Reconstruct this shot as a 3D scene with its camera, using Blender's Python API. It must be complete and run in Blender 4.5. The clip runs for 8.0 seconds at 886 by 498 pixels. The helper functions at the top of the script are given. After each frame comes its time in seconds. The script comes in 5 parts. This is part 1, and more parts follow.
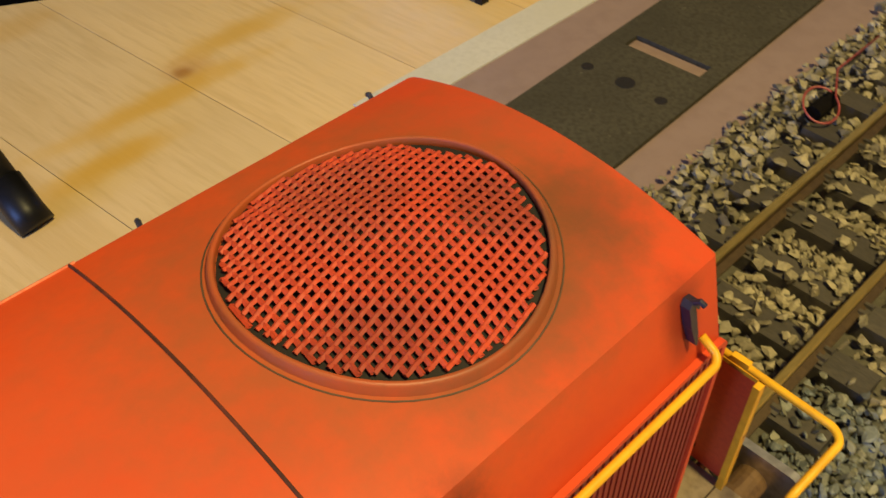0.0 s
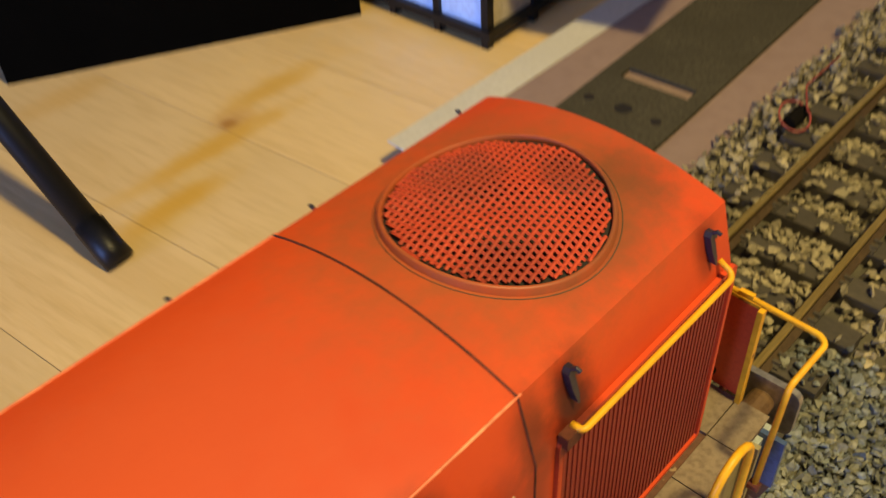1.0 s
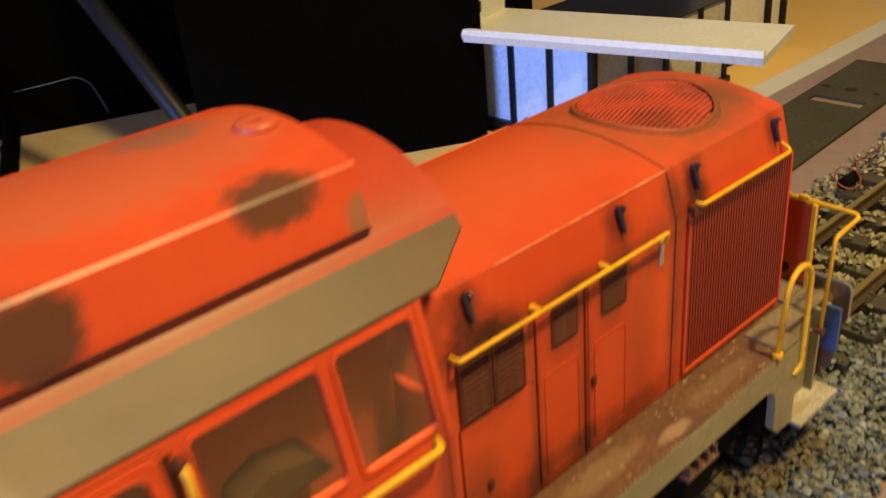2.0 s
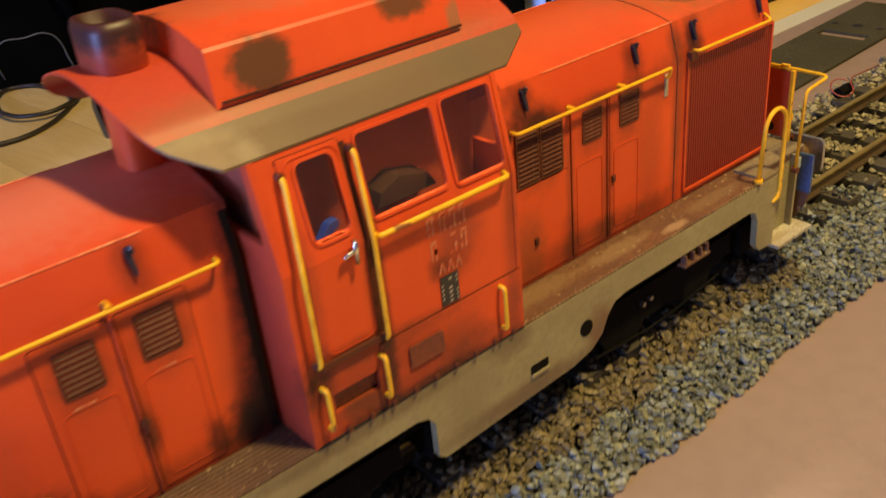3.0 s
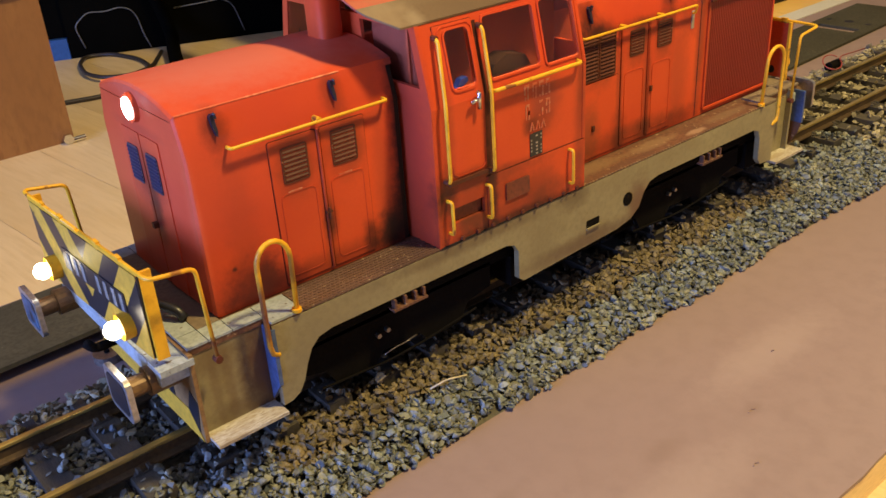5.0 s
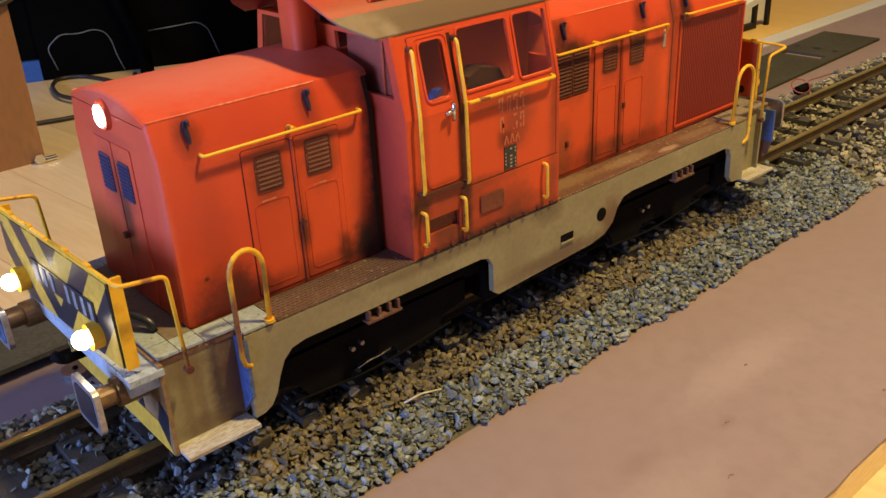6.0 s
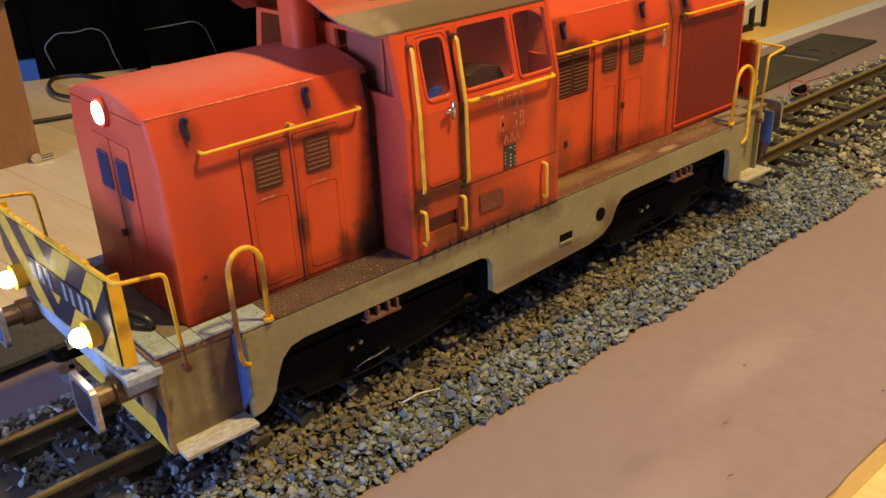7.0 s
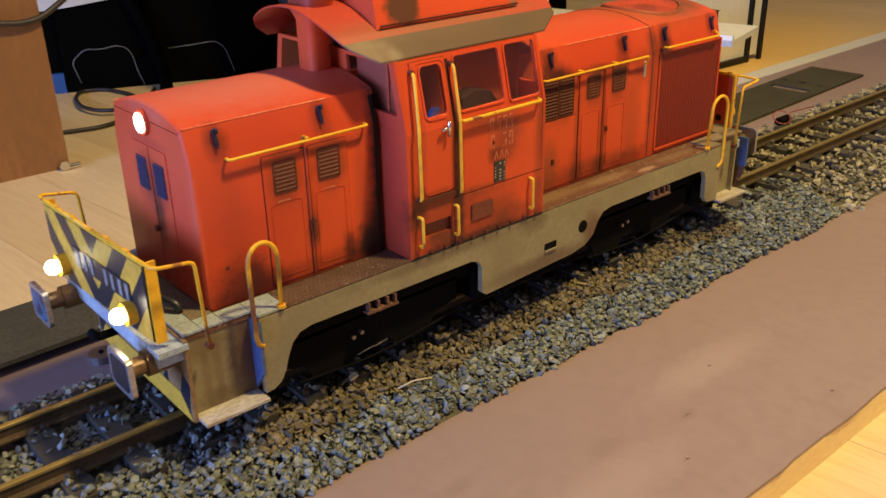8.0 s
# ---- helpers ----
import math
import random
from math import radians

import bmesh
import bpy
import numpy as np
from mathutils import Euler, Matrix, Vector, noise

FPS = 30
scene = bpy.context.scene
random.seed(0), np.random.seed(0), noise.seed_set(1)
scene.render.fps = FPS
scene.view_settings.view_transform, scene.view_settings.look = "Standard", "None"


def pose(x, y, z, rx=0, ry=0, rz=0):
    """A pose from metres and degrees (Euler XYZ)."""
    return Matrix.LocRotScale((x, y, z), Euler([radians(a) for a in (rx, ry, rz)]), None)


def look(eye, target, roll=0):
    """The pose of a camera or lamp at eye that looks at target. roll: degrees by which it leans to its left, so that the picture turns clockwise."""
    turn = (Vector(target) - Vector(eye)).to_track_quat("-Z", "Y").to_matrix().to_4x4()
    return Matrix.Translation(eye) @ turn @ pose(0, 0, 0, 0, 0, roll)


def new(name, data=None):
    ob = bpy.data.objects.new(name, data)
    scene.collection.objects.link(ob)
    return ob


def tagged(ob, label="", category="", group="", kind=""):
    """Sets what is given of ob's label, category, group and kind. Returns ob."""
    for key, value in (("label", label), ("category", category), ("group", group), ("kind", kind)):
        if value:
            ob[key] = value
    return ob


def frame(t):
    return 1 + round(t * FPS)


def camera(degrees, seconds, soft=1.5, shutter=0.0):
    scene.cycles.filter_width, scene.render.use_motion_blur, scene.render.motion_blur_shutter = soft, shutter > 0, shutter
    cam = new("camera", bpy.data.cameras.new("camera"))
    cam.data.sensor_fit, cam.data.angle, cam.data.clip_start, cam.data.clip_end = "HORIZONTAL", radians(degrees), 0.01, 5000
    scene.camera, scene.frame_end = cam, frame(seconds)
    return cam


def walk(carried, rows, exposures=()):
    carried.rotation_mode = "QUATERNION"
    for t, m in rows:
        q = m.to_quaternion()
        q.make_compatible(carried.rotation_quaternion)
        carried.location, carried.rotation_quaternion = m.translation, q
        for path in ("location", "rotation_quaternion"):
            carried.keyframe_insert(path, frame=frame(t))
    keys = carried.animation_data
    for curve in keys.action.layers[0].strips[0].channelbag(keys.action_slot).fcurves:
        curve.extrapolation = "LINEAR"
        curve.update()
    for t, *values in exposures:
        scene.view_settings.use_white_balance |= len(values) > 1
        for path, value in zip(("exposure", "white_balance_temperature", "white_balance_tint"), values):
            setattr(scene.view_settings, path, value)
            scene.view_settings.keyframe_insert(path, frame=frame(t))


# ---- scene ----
cam = camera(52.2, 8.0, soft=1.5, shutter=0.5)
PATH = [
    (0, (0.19603, -0.07999, 0.27960), (0.29387, 0.02260, 0.13851), -0.942),
    (0.5, (0.18985, -0.07983, 0.29267), (0.28707, 0.01586, 0.14640), -2.217),
    (0.8, (0.16688, -0.08857, 0.30123), (0.26706, 0.01097, 0.15961), -2.867),
    (1, (0.13867, -0.10416, 0.30977), (0.24352, 0.00181, 0.17644), -3.680),
    (1.2, (0.11121, -0.12439, 0.31902), (0.22366, -0.00975, 0.19979), -3.959),
    (2.3, (-0.04478, -0.22446, 0.29258), (0.06829, -0.08813, 0.19969), -5.259),
    (2.5, (-0.05703, -0.24418, 0.29082), (0.05274, -0.10646, 0.19605), -5.778),
    (3, (-0.10857, -0.27928, 0.29116), (-0.00058, -0.14154, 0.19439), -5.909),
    (3.5, (-0.14607, -0.31126, 0.29593), (-0.03948, -0.17348, 0.19766), -5.778),
    (4, (-0.18506, -0.34494, 0.29350), (-0.07798, -0.20650, 0.19671), -5.894),
    (4.5, (-0.22429, -0.35697, 0.29451), (-0.11693, -0.21792, 0.19892), -4.711),
    (4.7, (-0.23252, -0.35700, 0.29048), (-0.12430, -0.21784, 0.19601), -4.216),
    (6, (-0.23692, -0.35918, 0.27576), (-0.12007, -0.22207, 0.18888), -2.863),
    (6.5, (-0.23750, -0.35729, 0.27464), (-0.12029, -0.22062, 0.18757), -2.757),
    (7, (-0.23773, -0.35748, 0.27416), (-0.12007, -0.22091, 0.18753), -2.551),
    (7.5, (-0.24339, -0.36570, 0.27753), (-0.12486, -0.22907, 0.19220), -1.921),
    (8, (-0.26683, -0.40195, 0.28777), (-0.14907, -0.26275, 0.20558), -1.308),
]
walk(cam, [(t, look(eye, target, roll)) for t, eye, target, roll in PATH],
     exposures=[(0.0, -0.16, 6500, 3), (1.0, -0.18, 6600, 5), (2.5, -0.1, 6900, 6), (3.5, 0.04, 7050, 9), (4.5, 0.08, 6550, 10), (6.0, 0.02, 6500, 10), (8.0, -0.04, 6500, 10)])

# ---- light ----
world = bpy.data.worlds.new("dusk")
scene.world = world
world.use_nodes = True
world.node_tree.nodes["Background"].inputs[0].default_value = (0.25, 0.42, 1.0, 1)
world.node_tree.nodes["Background"].inputs[1].default_value = 0.15


def area(name, eye, target, sx, sy, watts, colour):
    data = bpy.data.lights.new(name, "AREA")
    data.shape, data.size, data.size_y, data.energy, data.color = "RECTANGLE", sx, sy, watts, colour
    ob = new(name, data)
    ob.matrix_world = look(eye, target)
    return ob


# the warm room lamp overhead, and an unseen cool source at an assumed window
area("ceiling_bulb", (0.32, -0.49, 1.25), (0.40, -0.35, 0.0), 0.11, 0.11, 24.8, (1.0, 0.765, 0.32))
area("cool_side_light", (-2.17, 0.0, 0.46), (0.0, 0.0, 0.1), 1.28, 1.02, 103, (0.25, 0.39, 1.0))
scene.view_settings.exposure = 0.0

# ---- materials ----
MM = 0.001


def nodes_of(name):
    m = bpy.data.materials.new(name)
    m.use_nodes = True
    t = m.node_tree
    return m, t, t.nodes, t.links, t.nodes["Principled BSDF"]


def noise_node(t, vec, scale, detail=4, rough=0.55):
    n = t.nodes.new("ShaderNodeTexNoise")
    n.inputs["Scale"].default_value, n.inputs["Detail"].default_value, n.inputs["Roughness"].default_value = scale, detail, rough
    t.links.new(vec, n.inputs["Vector"])
    return n.outputs["Fac"]


def ramp(t, fac, lo, hi):
    r = t.nodes.new("ShaderNodeMapRange")
    r.interpolation_type = "SMOOTHSTEP"
    r.inputs["From Min"].default_value, r.inputs["From Max"].default_value = lo, hi
    t.links.new(fac, r.inputs["Value"])
    return r.outputs["Result"]


def mathn(t, op, a, b=None):
    n = t.nodes.new("ShaderNodeMath")
    n.operation = op
    for i, v in enumerate((a, b)):
        if v is None:
            continue
        if hasattr(v, "is_linked"):
            t.links.new(v, n.inputs[i])
        else:
            n.inputs[i].default_value = v
    return n.outputs[0]


def mix(t, fac, a, b, blend="MIX"):
    n = t.nodes.new("ShaderNodeMixRGB")
    n.blend_type = blend
    for i, v in enumerate((fac, a, b)):
        if hasattr(v, "is_linked"):
            t.links.new(v, n.inputs[i])
        elif i == 0:
            n.inputs[0].default_value = v
        else:
            n.inputs[i].default_value = (*v, 1)
    return n.outputs[0]


def stain_mask(t, vec, wob, centre, radii, soft=(1.25, 0.55)):
    """A soft blotch round a centre (mm), its outline broken by noise."""
    mp = t.nodes.new("ShaderNodeMapping")
    mp.vector_type = "TEXTURE"
    mp.inputs["Location"].default_value = [c * MM for c in centre]
    mp.inputs["Scale"].default_value = [r * MM for r in radii]
    t.links.new(vec, mp.inputs["Vector"])
    ln = t.nodes.new("ShaderNodeVectorMath")
    ln.operation = "LENGTH"
    t.links.new(mp.outputs[0], ln.inputs[0])
    return ramp(t, mathn(t, "ADD", ln.outputs["Value"], wob), *soft)


def surf(name, col, col2, big=30, fine=400, rough=0.5, rvar=0.15, metal=0.0, bump=0.0, stains=(), speck=None, island=0.0, coat=0.0, stretch=None, objrand=0.0, hues=None, fade=0.86, wobble=1.5, soft=(1.25, 0.55), spec=0.5, grain=1.0):
    """Two scales of colour change, roughness change, fine relief and stains of their own shape."""
    m, t, n, l, b = nodes_of(name)
    tc = n.new("ShaderNodeTexCoord").outputs["Object"]
    vec = tc
    if stretch:
        mp = n.new("ShaderNodeMapping")
        mp.inputs["Scale"].default_value = stretch
        l.new(tc, mp.inputs["Vector"])
        vec = mp.outputs[0]
    f1, f2 = noise_node(t, vec, big, 5), noise_node(t, vec, fine, 3)
    c = mix(t, ramp(t, f1, 0.3, 0.7), col, col2)
    c = mix(t, mathn(t, "MULTIPLY", ramp(t, f2, 0.35, 0.75), grain), c, tuple(v * fade for v in col2))
    if speck:
        c = mix(t, ramp(t, noise_node(t, vec, fine * 0.6, 2), speck[1], speck[1] + 0.06), c, speck[0])
    if island:
        g = n.new("ShaderNodeNewGeometry").outputs["Random Per Island"]
        c = mix(t, 1.0, c, mix(t, g, (1 - island,) * 3, (1 + island,) * 3), "MULTIPLY")
    if hues:
        g = n.new("ShaderNodeNewGeometry").outputs["Random Per Island"]
        wave = mathn(t, "FRACT", mathn(t, "MULTIPLY", g, 37.3))
        c = mix(t, 1.0, c, mix(t, wave, *hues), "MULTIPLY")
    if objrand:
        g = n.new("ShaderNodeObjectInfo").outputs["Random"]
        c = mix(t, 1.0, c, mix(t, g, (1 - objrand,) * 3, (1 + objrand,) * 3), "MULTIPLY")
    if stains:
        wob = mathn(t, "MULTIPLY", mathn(t, "SUBTRACT", noise_node(t, tc, 160, 5, 0.65), 0.5), wobble)
        for centre, radii, scol, amount in stains:
            k = mathn(t, "MULTIPLY", stain_mask(t, tc, wob, centre, radii, soft), amount)
            c = mix(t, k, c, scol)
    l.new(c, b.inputs["Base Color"])
    l.new(mathn(t, "ADD", mathn(t, "MULTIPLY", f1, rvar * 2), rough - rvar), b.inputs["Roughness"])
    b.inputs["Metallic"].default_value = metal
    b.inputs["Coat Weight"].default_value = coat
    b.inputs["Specular IOR Level"].default_value = spec
    if bump:
        bn = n.new("ShaderNodeBump")
        bn.inputs["Strength"].default_value, bn.inputs["Distance"].default_value = 1.0, bump * MM
        l.new(f2, bn.inputs["Height"])
        l.new(bn.outputs[0], b.inputs["Normal"])
    return m


BROWN = (0.13, 0.03, 0.014)
SOOT, RUST, DUST = (0.012, 0.009, 0.008), (0.11, 0.045, 0.018), (0.20, 0.13, 0.065)
RED_A, RED_B = (0.64, 0.080, 0.018), (0.54, 0.055, 0.015)
RED = surf("red_enamel", RED_A, RED_B, 22, 900, 0.42, 0.08, bump=0.012, fade=0.97)
RED_HOOD = surf("red_enamel_weathered_lit_hood", RED_A, RED_B, 11, 700, 0.46, 0.09, bump=0.006, grain=0.2, fade=0.97, spec=0.32, wobble=0.9, soft=(1.4, 0.25), stains=[
    ((-60, -41, 142), (10, 5, 15), BROWN, 0.6), ((-34, -41, 143), (10, 5, 15), BROWN, 0.6), ((164, -41, 146), (9, 5, 13), BROWN, 0.65), ((188, -41, 146), (9, 5, 13), BROWN, 0.65), ((132, -41, 144), (19, 5, 16), BROWN, 0.7),
    ((-47, -41, 108), (3, 5, 42), BROWN, 0.5), ((174, -41, 110), (4, 5, 42), BROWN, 0.55), ((150, -41, 115), (3, 5, 36), BROWN, 0.5), ((223, -42, 130), (4, 5, 50), BROWN, 0.45), ((160, -41, 93), (50, 5, 8), BROWN, 0.6), ((-50, -41, 91), (44, 5, 7), BROWN, 0.5), ((204, -41, 120), (10, 5, 40), BROWN, 0.35), ((-88, -41, 120), (9, 5, 40), BROWN, 0.22), ((110, -38, 166), (12, 8, 12), BROWN, 0.5), ((160, -40, 157), (60, 4, 3), BROWN, 0.55), ((-45, -41, 153), (44, 4, 4), BROWN, 0.4), ((-107, -41, 125), (2.5, 6, 40), (0.8, 0.2, 0.09), 0.25), ((-15, -41, 120), (6, 6, 52), BROWN, 0.3), ((104, -41, 130), (9, 6, 60), BROWN, 0.45),
    # First three paint lamp glow on the front and sheen on both tops.
    ((-108, 0, 132), (5, 52, 52), (0.70, 0.085, 0.035), 0.5), ((-58, 0, 182), (66, 38, 10), (0.58, 0.17, 0.105), 0.65), ((165, 0, 182), (75, 36, 9), (0.58, 0.115, 0.05), 0.45), ((259, 0, 182), (46, 44, 16), (0.22, 0.09, 0.035), 0.75), ((268, -20, 180), (24, 16, 9), (0.10, 0.06, 0.025), 0.5),
    ((288, -16, 180), (9, 13, 8), (0.10, 0.05, 0.02), 0.5),
    ((236, -42, 158), (9, 9, 14), SOOT, 0.6), ((214, -41, 152), (9, 5, 12), SOOT, 0.35),
    ((130, -41, 158), (16, 6, 9), SOOT, 0.85), ((170, -41, 152), (9, 5, 7), SOOT, 0.55), ((190, -41, 152), (10, 5, 7), SOOT, 0.6),
    ((124, -41, 100), (10, 5, 22), RUST, 0.6), ((150, -41, 95), (7, 5, 16), SOOT, 0.5), ((172, -41, 92), (9, 5, 9), SOOT, 0.45), ((204, -41, 90), (22, 5, 8), SOOT, 0.4),
    ((126, -39, 168), (8, 7, 9), SOOT, 0.7), ((194, -39, 167), (7, 7, 9), SOOT, 0.65), ((237, -39, 166), (7, 7, 11), SOOT, 0.75), ((289, -39, 169), (5, 7, 9), SOOT, 0.55), ((224, -39, 166), (6, 7, 10), BROWN, 0.7), ((226, -41, 135), (5, 5, 44), BROWN, 0.5),
    ((-92, -39, 167), (6, 7, 10), SOOT, 0.6), ((-36, -39, 167), (6, 7, 10), SOOT, 0.5), ((-60, -41, 120), (22, 5, 34), BROWN, 0.08), ((-100, -41, 140), (14, 5, 26), BROWN, 0.1),
    ((-3, -40, 128), (7, 12, 66), SOOT, 1.0), ((-8, -42, 100), (9, 8, 18), SOOT, 0.75), ((-12, -42, 93), (12, 6, 13), SOOT, 0.9), ((-25, -42, 95), (5, 5, 11), SOOT, 0.7),
    ((-46, -41, 112), (4, 5, 9), SOOT, 0.7), ((-87, -41, 89), (21, 6, 19), (0.10, 0.012, 0.008), 0.95), ((-80, -41, 97), (6, 6, 12), (0.07, 0.01, 0.008), 0.8), ((-95, -42, 106), (1.2, 5, 1.2), SOOT, 0.8), ((-70, -41, 88), (9, 5, 12), (0.10, 0.012, 0.008), 0.6),
    ((-108, 0, 142), (6, 17, 15), (0.10, 0.014, 0.012), 0.7), ((-108, -3, 124), (9, 6, 15), SOOT, 0.75), ((-108, 0, 162), (9, 24, 3), (0.3, 0.04, 0.02), 0.4), ((-108, 5, 93), (8, 18, 8), (0.12, 0.03, 0.02), 0.35)])
RED_CAB = surf("red_enamel_weathered_shaded_cab", RED_A, RED_B, 13, 800, 0.44, 0.09, bump=0.006, grain=0.2, fade=0.97, spec=0.32, wobble=0.9, soft=(1.4, 0.25), stains=[
    # The wash at (-2, -42, 130) paints shade over the near end wall.
    ((70, -61, 141), (13, 5, 15), BROWN, 0.4), ((52, -61, 152), (18, 5, 4), BROWN, 0.5), ((34, -61, 113), (40, 5, 4), BROWN, 0.55), ((0, -58, 100), (4, 12, 20), BROWN, 0.35), ((-2, -42, 130), (5, 26, 80), (0.30, 0.04, 0.03), 0.6), ((45, -61, 104), (15, 5, 9), BROWN, 0.45), ((50, -61, 91), (55, 5, 8), BROWN, 0.6), ((32, -61, 150), (4, 5, 48), BROWN, 0.6), ((8, -61, 150), (4, 5, 48), BROWN, 0.4), ((66, -61, 130), (10, 5, 9), BROWN, 0.45), ((96, -61, 125), (5, 5, 40), BROWN, 0.4), ((20, -61, 104), (22, 5, 12), BROWN, 0.55),
    ((34, -60, 118), (3.5, 6, 60), SOOT, 0.85), ((5, -60, 112), (7, 6, 13), SOOT, 0.75), ((20, -60, 118), (18, 6, 4), SOOT, 0.5),
    ((66, -61, 98), (14, 6, 13), (0.08, 0.025, 0.012), 0.5), ((20, -61, 95), (13, 6, 8), (0.08, 0.03, 0.015), 0.65), ((50, -61, 87), (50, 6, 4), SOOT, 0.75),
    ((60, -61, 131), (5, 5, 5), SOOT, 0.6), ((70, -61, 143), (11, 5, 8), (0.28, 0.05, 0.03), 0.6), ((94, -61, 100), (5, 6, 13), (0.1, 0.03, 0.02), 0.5), ((96, -60, 150), (3, 5, 30), SOOT, 0.3)])
RED_BOX = surf("red_enamel_soot_patched_roof", RED_A, RED_B, 18, 700, 0.42, 0.08, bump=0.006, grain=0.2, fade=0.97, spec=0.36, wobble=1.0, soft=(1.2, 0.68), stains=[
    ((20, -36, 212), (11, 11, 10), (0.09, 0.036, 0.015), 0.97), ((78, -34, 219), (12, 11, 7), (0.11, 0.045, 0.018), 0.95), ((74, 14, 226), (13, 12, 9), (0.12, 0.09, 0.07), 0.9),
    ((50, 4, 226), (56, 30, 8), (0.46, 0.12, 0.055), 0.55), ((-12, 0, 220), (17, 20, 12), (0.12, 0.03, 0.02), 0.65), ((-12, 0, 230), (19, 23, 11), (0.03, 0.012, 0.012), 0.95), ((100, -38, 207), (7, 12, 7), DUST, 0.7)])
ROOF_TAN = surf("dusty_tan_roof_edge", (0.12, 0.066, 0.029), (0.095, 0.05, 0.022), 14, 500, 0.5, 0.08, bump=0.008, fade=0.97, grain=0.4, wobble=0.7, soft=(1.5, 0.2), spec=0.4, stains=[
    ((55, -46, 201), (34, 8, 9), (0.12, 0.06, 0.026), 0.6), ((88, -50, 199), (14, 12, 9), (0.085, 0.055, 0.03), 0.6), ((2, -54, 196), (5, 8, 9), (0.30, 0.23, 0.14), 0.5), ((-12, -52, 201), (17, 12, 12), (0.27, 0.185, 0.10), 0.8), ((10, -35, 208), (90, 10, 5), (0.40, 0.052, 0.02), 0.75)])
ROOF_RED = surf("faded_red_roof_skin", (0.50, 0.06, 0.022), (0.42, 0.05, 0.022), 18, 500, 0.46, 0.1, spec=0.32, bump=0.015, fade=0.97, wobble=0.7, soft=(1.5, 0.2), stains=[
    ((40, -42, 206), (70, 13, 8), (0.21, 0.10, 0.042), 0.7)])
TAN = surf("grimy_tan_frame_paint", (0.305, 0.262, 0.135), (0.24, 0.196, 0.10), 26, 420, 0.5, 0.12, bump=0.04, wobble=1.0, soft=(1.4, 0.25), grain=0.6, stains=[
    ((93, -61, 82), (12, 5, 7), (0.08, 0.045, 0.022), 0.55), ((146, -61, 62), (10, 6, 15), (0.13, 0.055, 0.03), 0.75), ((20, -61, 83), (60, 5, 4), (0.10, 0.06, 0.03), 0.6),
    ((-96, -53, 62), (13, 8, 36), (0.07, 0.026, 0.012), 0.95), ((-112, -53, 66), (3, 6, 22), (0.13, 0.07, 0.03), 0.5), ((-118, -53, 62), (2.5, 6, 18), (0.13, 0.07, 0.03), 0.45), ((-117, -54, 78), (12, 6, 8), (0.12, 0.07, 0.035), 0.6), ((-110, -54, 48), (18, 6, 7), (0.10, 0.055, 0.025), 0.7), ((100, -61, 53), (45, 6, 6), (0.11, 0.06, 0.035), 0.7)])
DECK = surf("rust_brown_deck", (0.16, 0.07, 0.036), (0.10, 0.043, 0.024), 30, 500, 0.62, 0.12, bump=0.12, speck=((0.30, 0.2, 0.11), 0.64), stains=[
    ((170, -50, 87), (22, 5, 5), (0.25, 0.16, 0.085), 0.5), ((205, -56, 87), (9, 3, 5), (0.38, 0.24, 0.15), 0.6), ((120, -48, 87), (24, 6, 5), (0.20, 0.125, 0.06), 0.55), ((240, -52, 87), (25, 4, 5), (0.20, 0.13, 0.07), 0.45), ((145, -57, 87), (20, 3, 5), (0.09, 0.04, 0.025), 0.6)])
PLATE_GREY = surf("pale_grey_deck_plate", (0.40, 0.45, 0.45), (0.30, 0.335, 0.335), 40, 500, 0.6, 0.12, bump=0.12, speck=((0.12, 0.09, 0.06), 0.66), objrand=0.12)
TREAD = surf("worn_dark_tread_plate", (0.21, 0.13, 0.09), (0.125, 0.072, 0.052), 45, 1100, 0.42, 0.12, metal=0.3, bump=0.1, speck=((0.44, 0.34, 0.21), 0.66))
STEP = surf("bare_wood_step", (0.56, 0.53, 0.45), (0.33, 0.26, 0.17), 40, 300, 0.6, 0.1, bump=0.25, stretch=(1, 4, 4))
YELLOW = surf("chipped_yellow_enamel", (0.85, 0.47, 0.022), (0.76, 0.38, 0.017), 60, 190, 0.42, 0.1, spec=0.35, speck=((0.26, 0.09, 0.02), 0.645), wobble=1.1, stains=[
    ((-95, -61.8, 92), (3, 5, 19), (0.16, 0.05, 0.02), 0.9), ((-98, -60, 72), (6, 5, 4), (0.2, 0.07, 0.02), 0.7), ((-95, -61.8, 118), (3, 5, 6), (0.3, 0.11, 0.03), 0.5), ((-118, -61, 84), (4, 5, 9), (0.16, 0.05, 0.02), 0.8), ((-128, -62, 126), (2.5, 4, 4), (0.2, 0.05, 0.02), 0.8), ((-79.5, -61, 110), (3, 5, 8), (0.12, 0.04, 0.02), 0.7)])
DULL_YELLOW = surf("dirty_yellow_stripe", (0.70, 0.40, 0.035), (0.57, 0.31, 0.028), 45, 280, 0.45, 0.1, speck=((0.12, 0.06, 0.02), 0.72))
BLACK_P = surf("black_enamel", (0.022, 0.022, 0.026), (0.016, 0.016, 0.02), 40, 700, 0.34, 0.1)
HOOK = surf("dark_hook_metal", (0.025, 0.022, 0.04), (0.018, 0.016, 0.03), 60, 700, 0.35, 0.1)
LOUVRE = surf("brown_stained_louvre", (0.13, 0.034, 0.016), (0.085, 0.024, 0.012), 60, 700, 0.55, 0.1, speck=((0.30, 0.12, 0.06), 0.68), spec=0.3)
REAR_PLATE = surf("dusty_brown_deck_plate", (0.24, 0.185, 0.12), (0.17, 0.125, 0.08), 40, 500, 0.6, 0.12, bump=0.1)
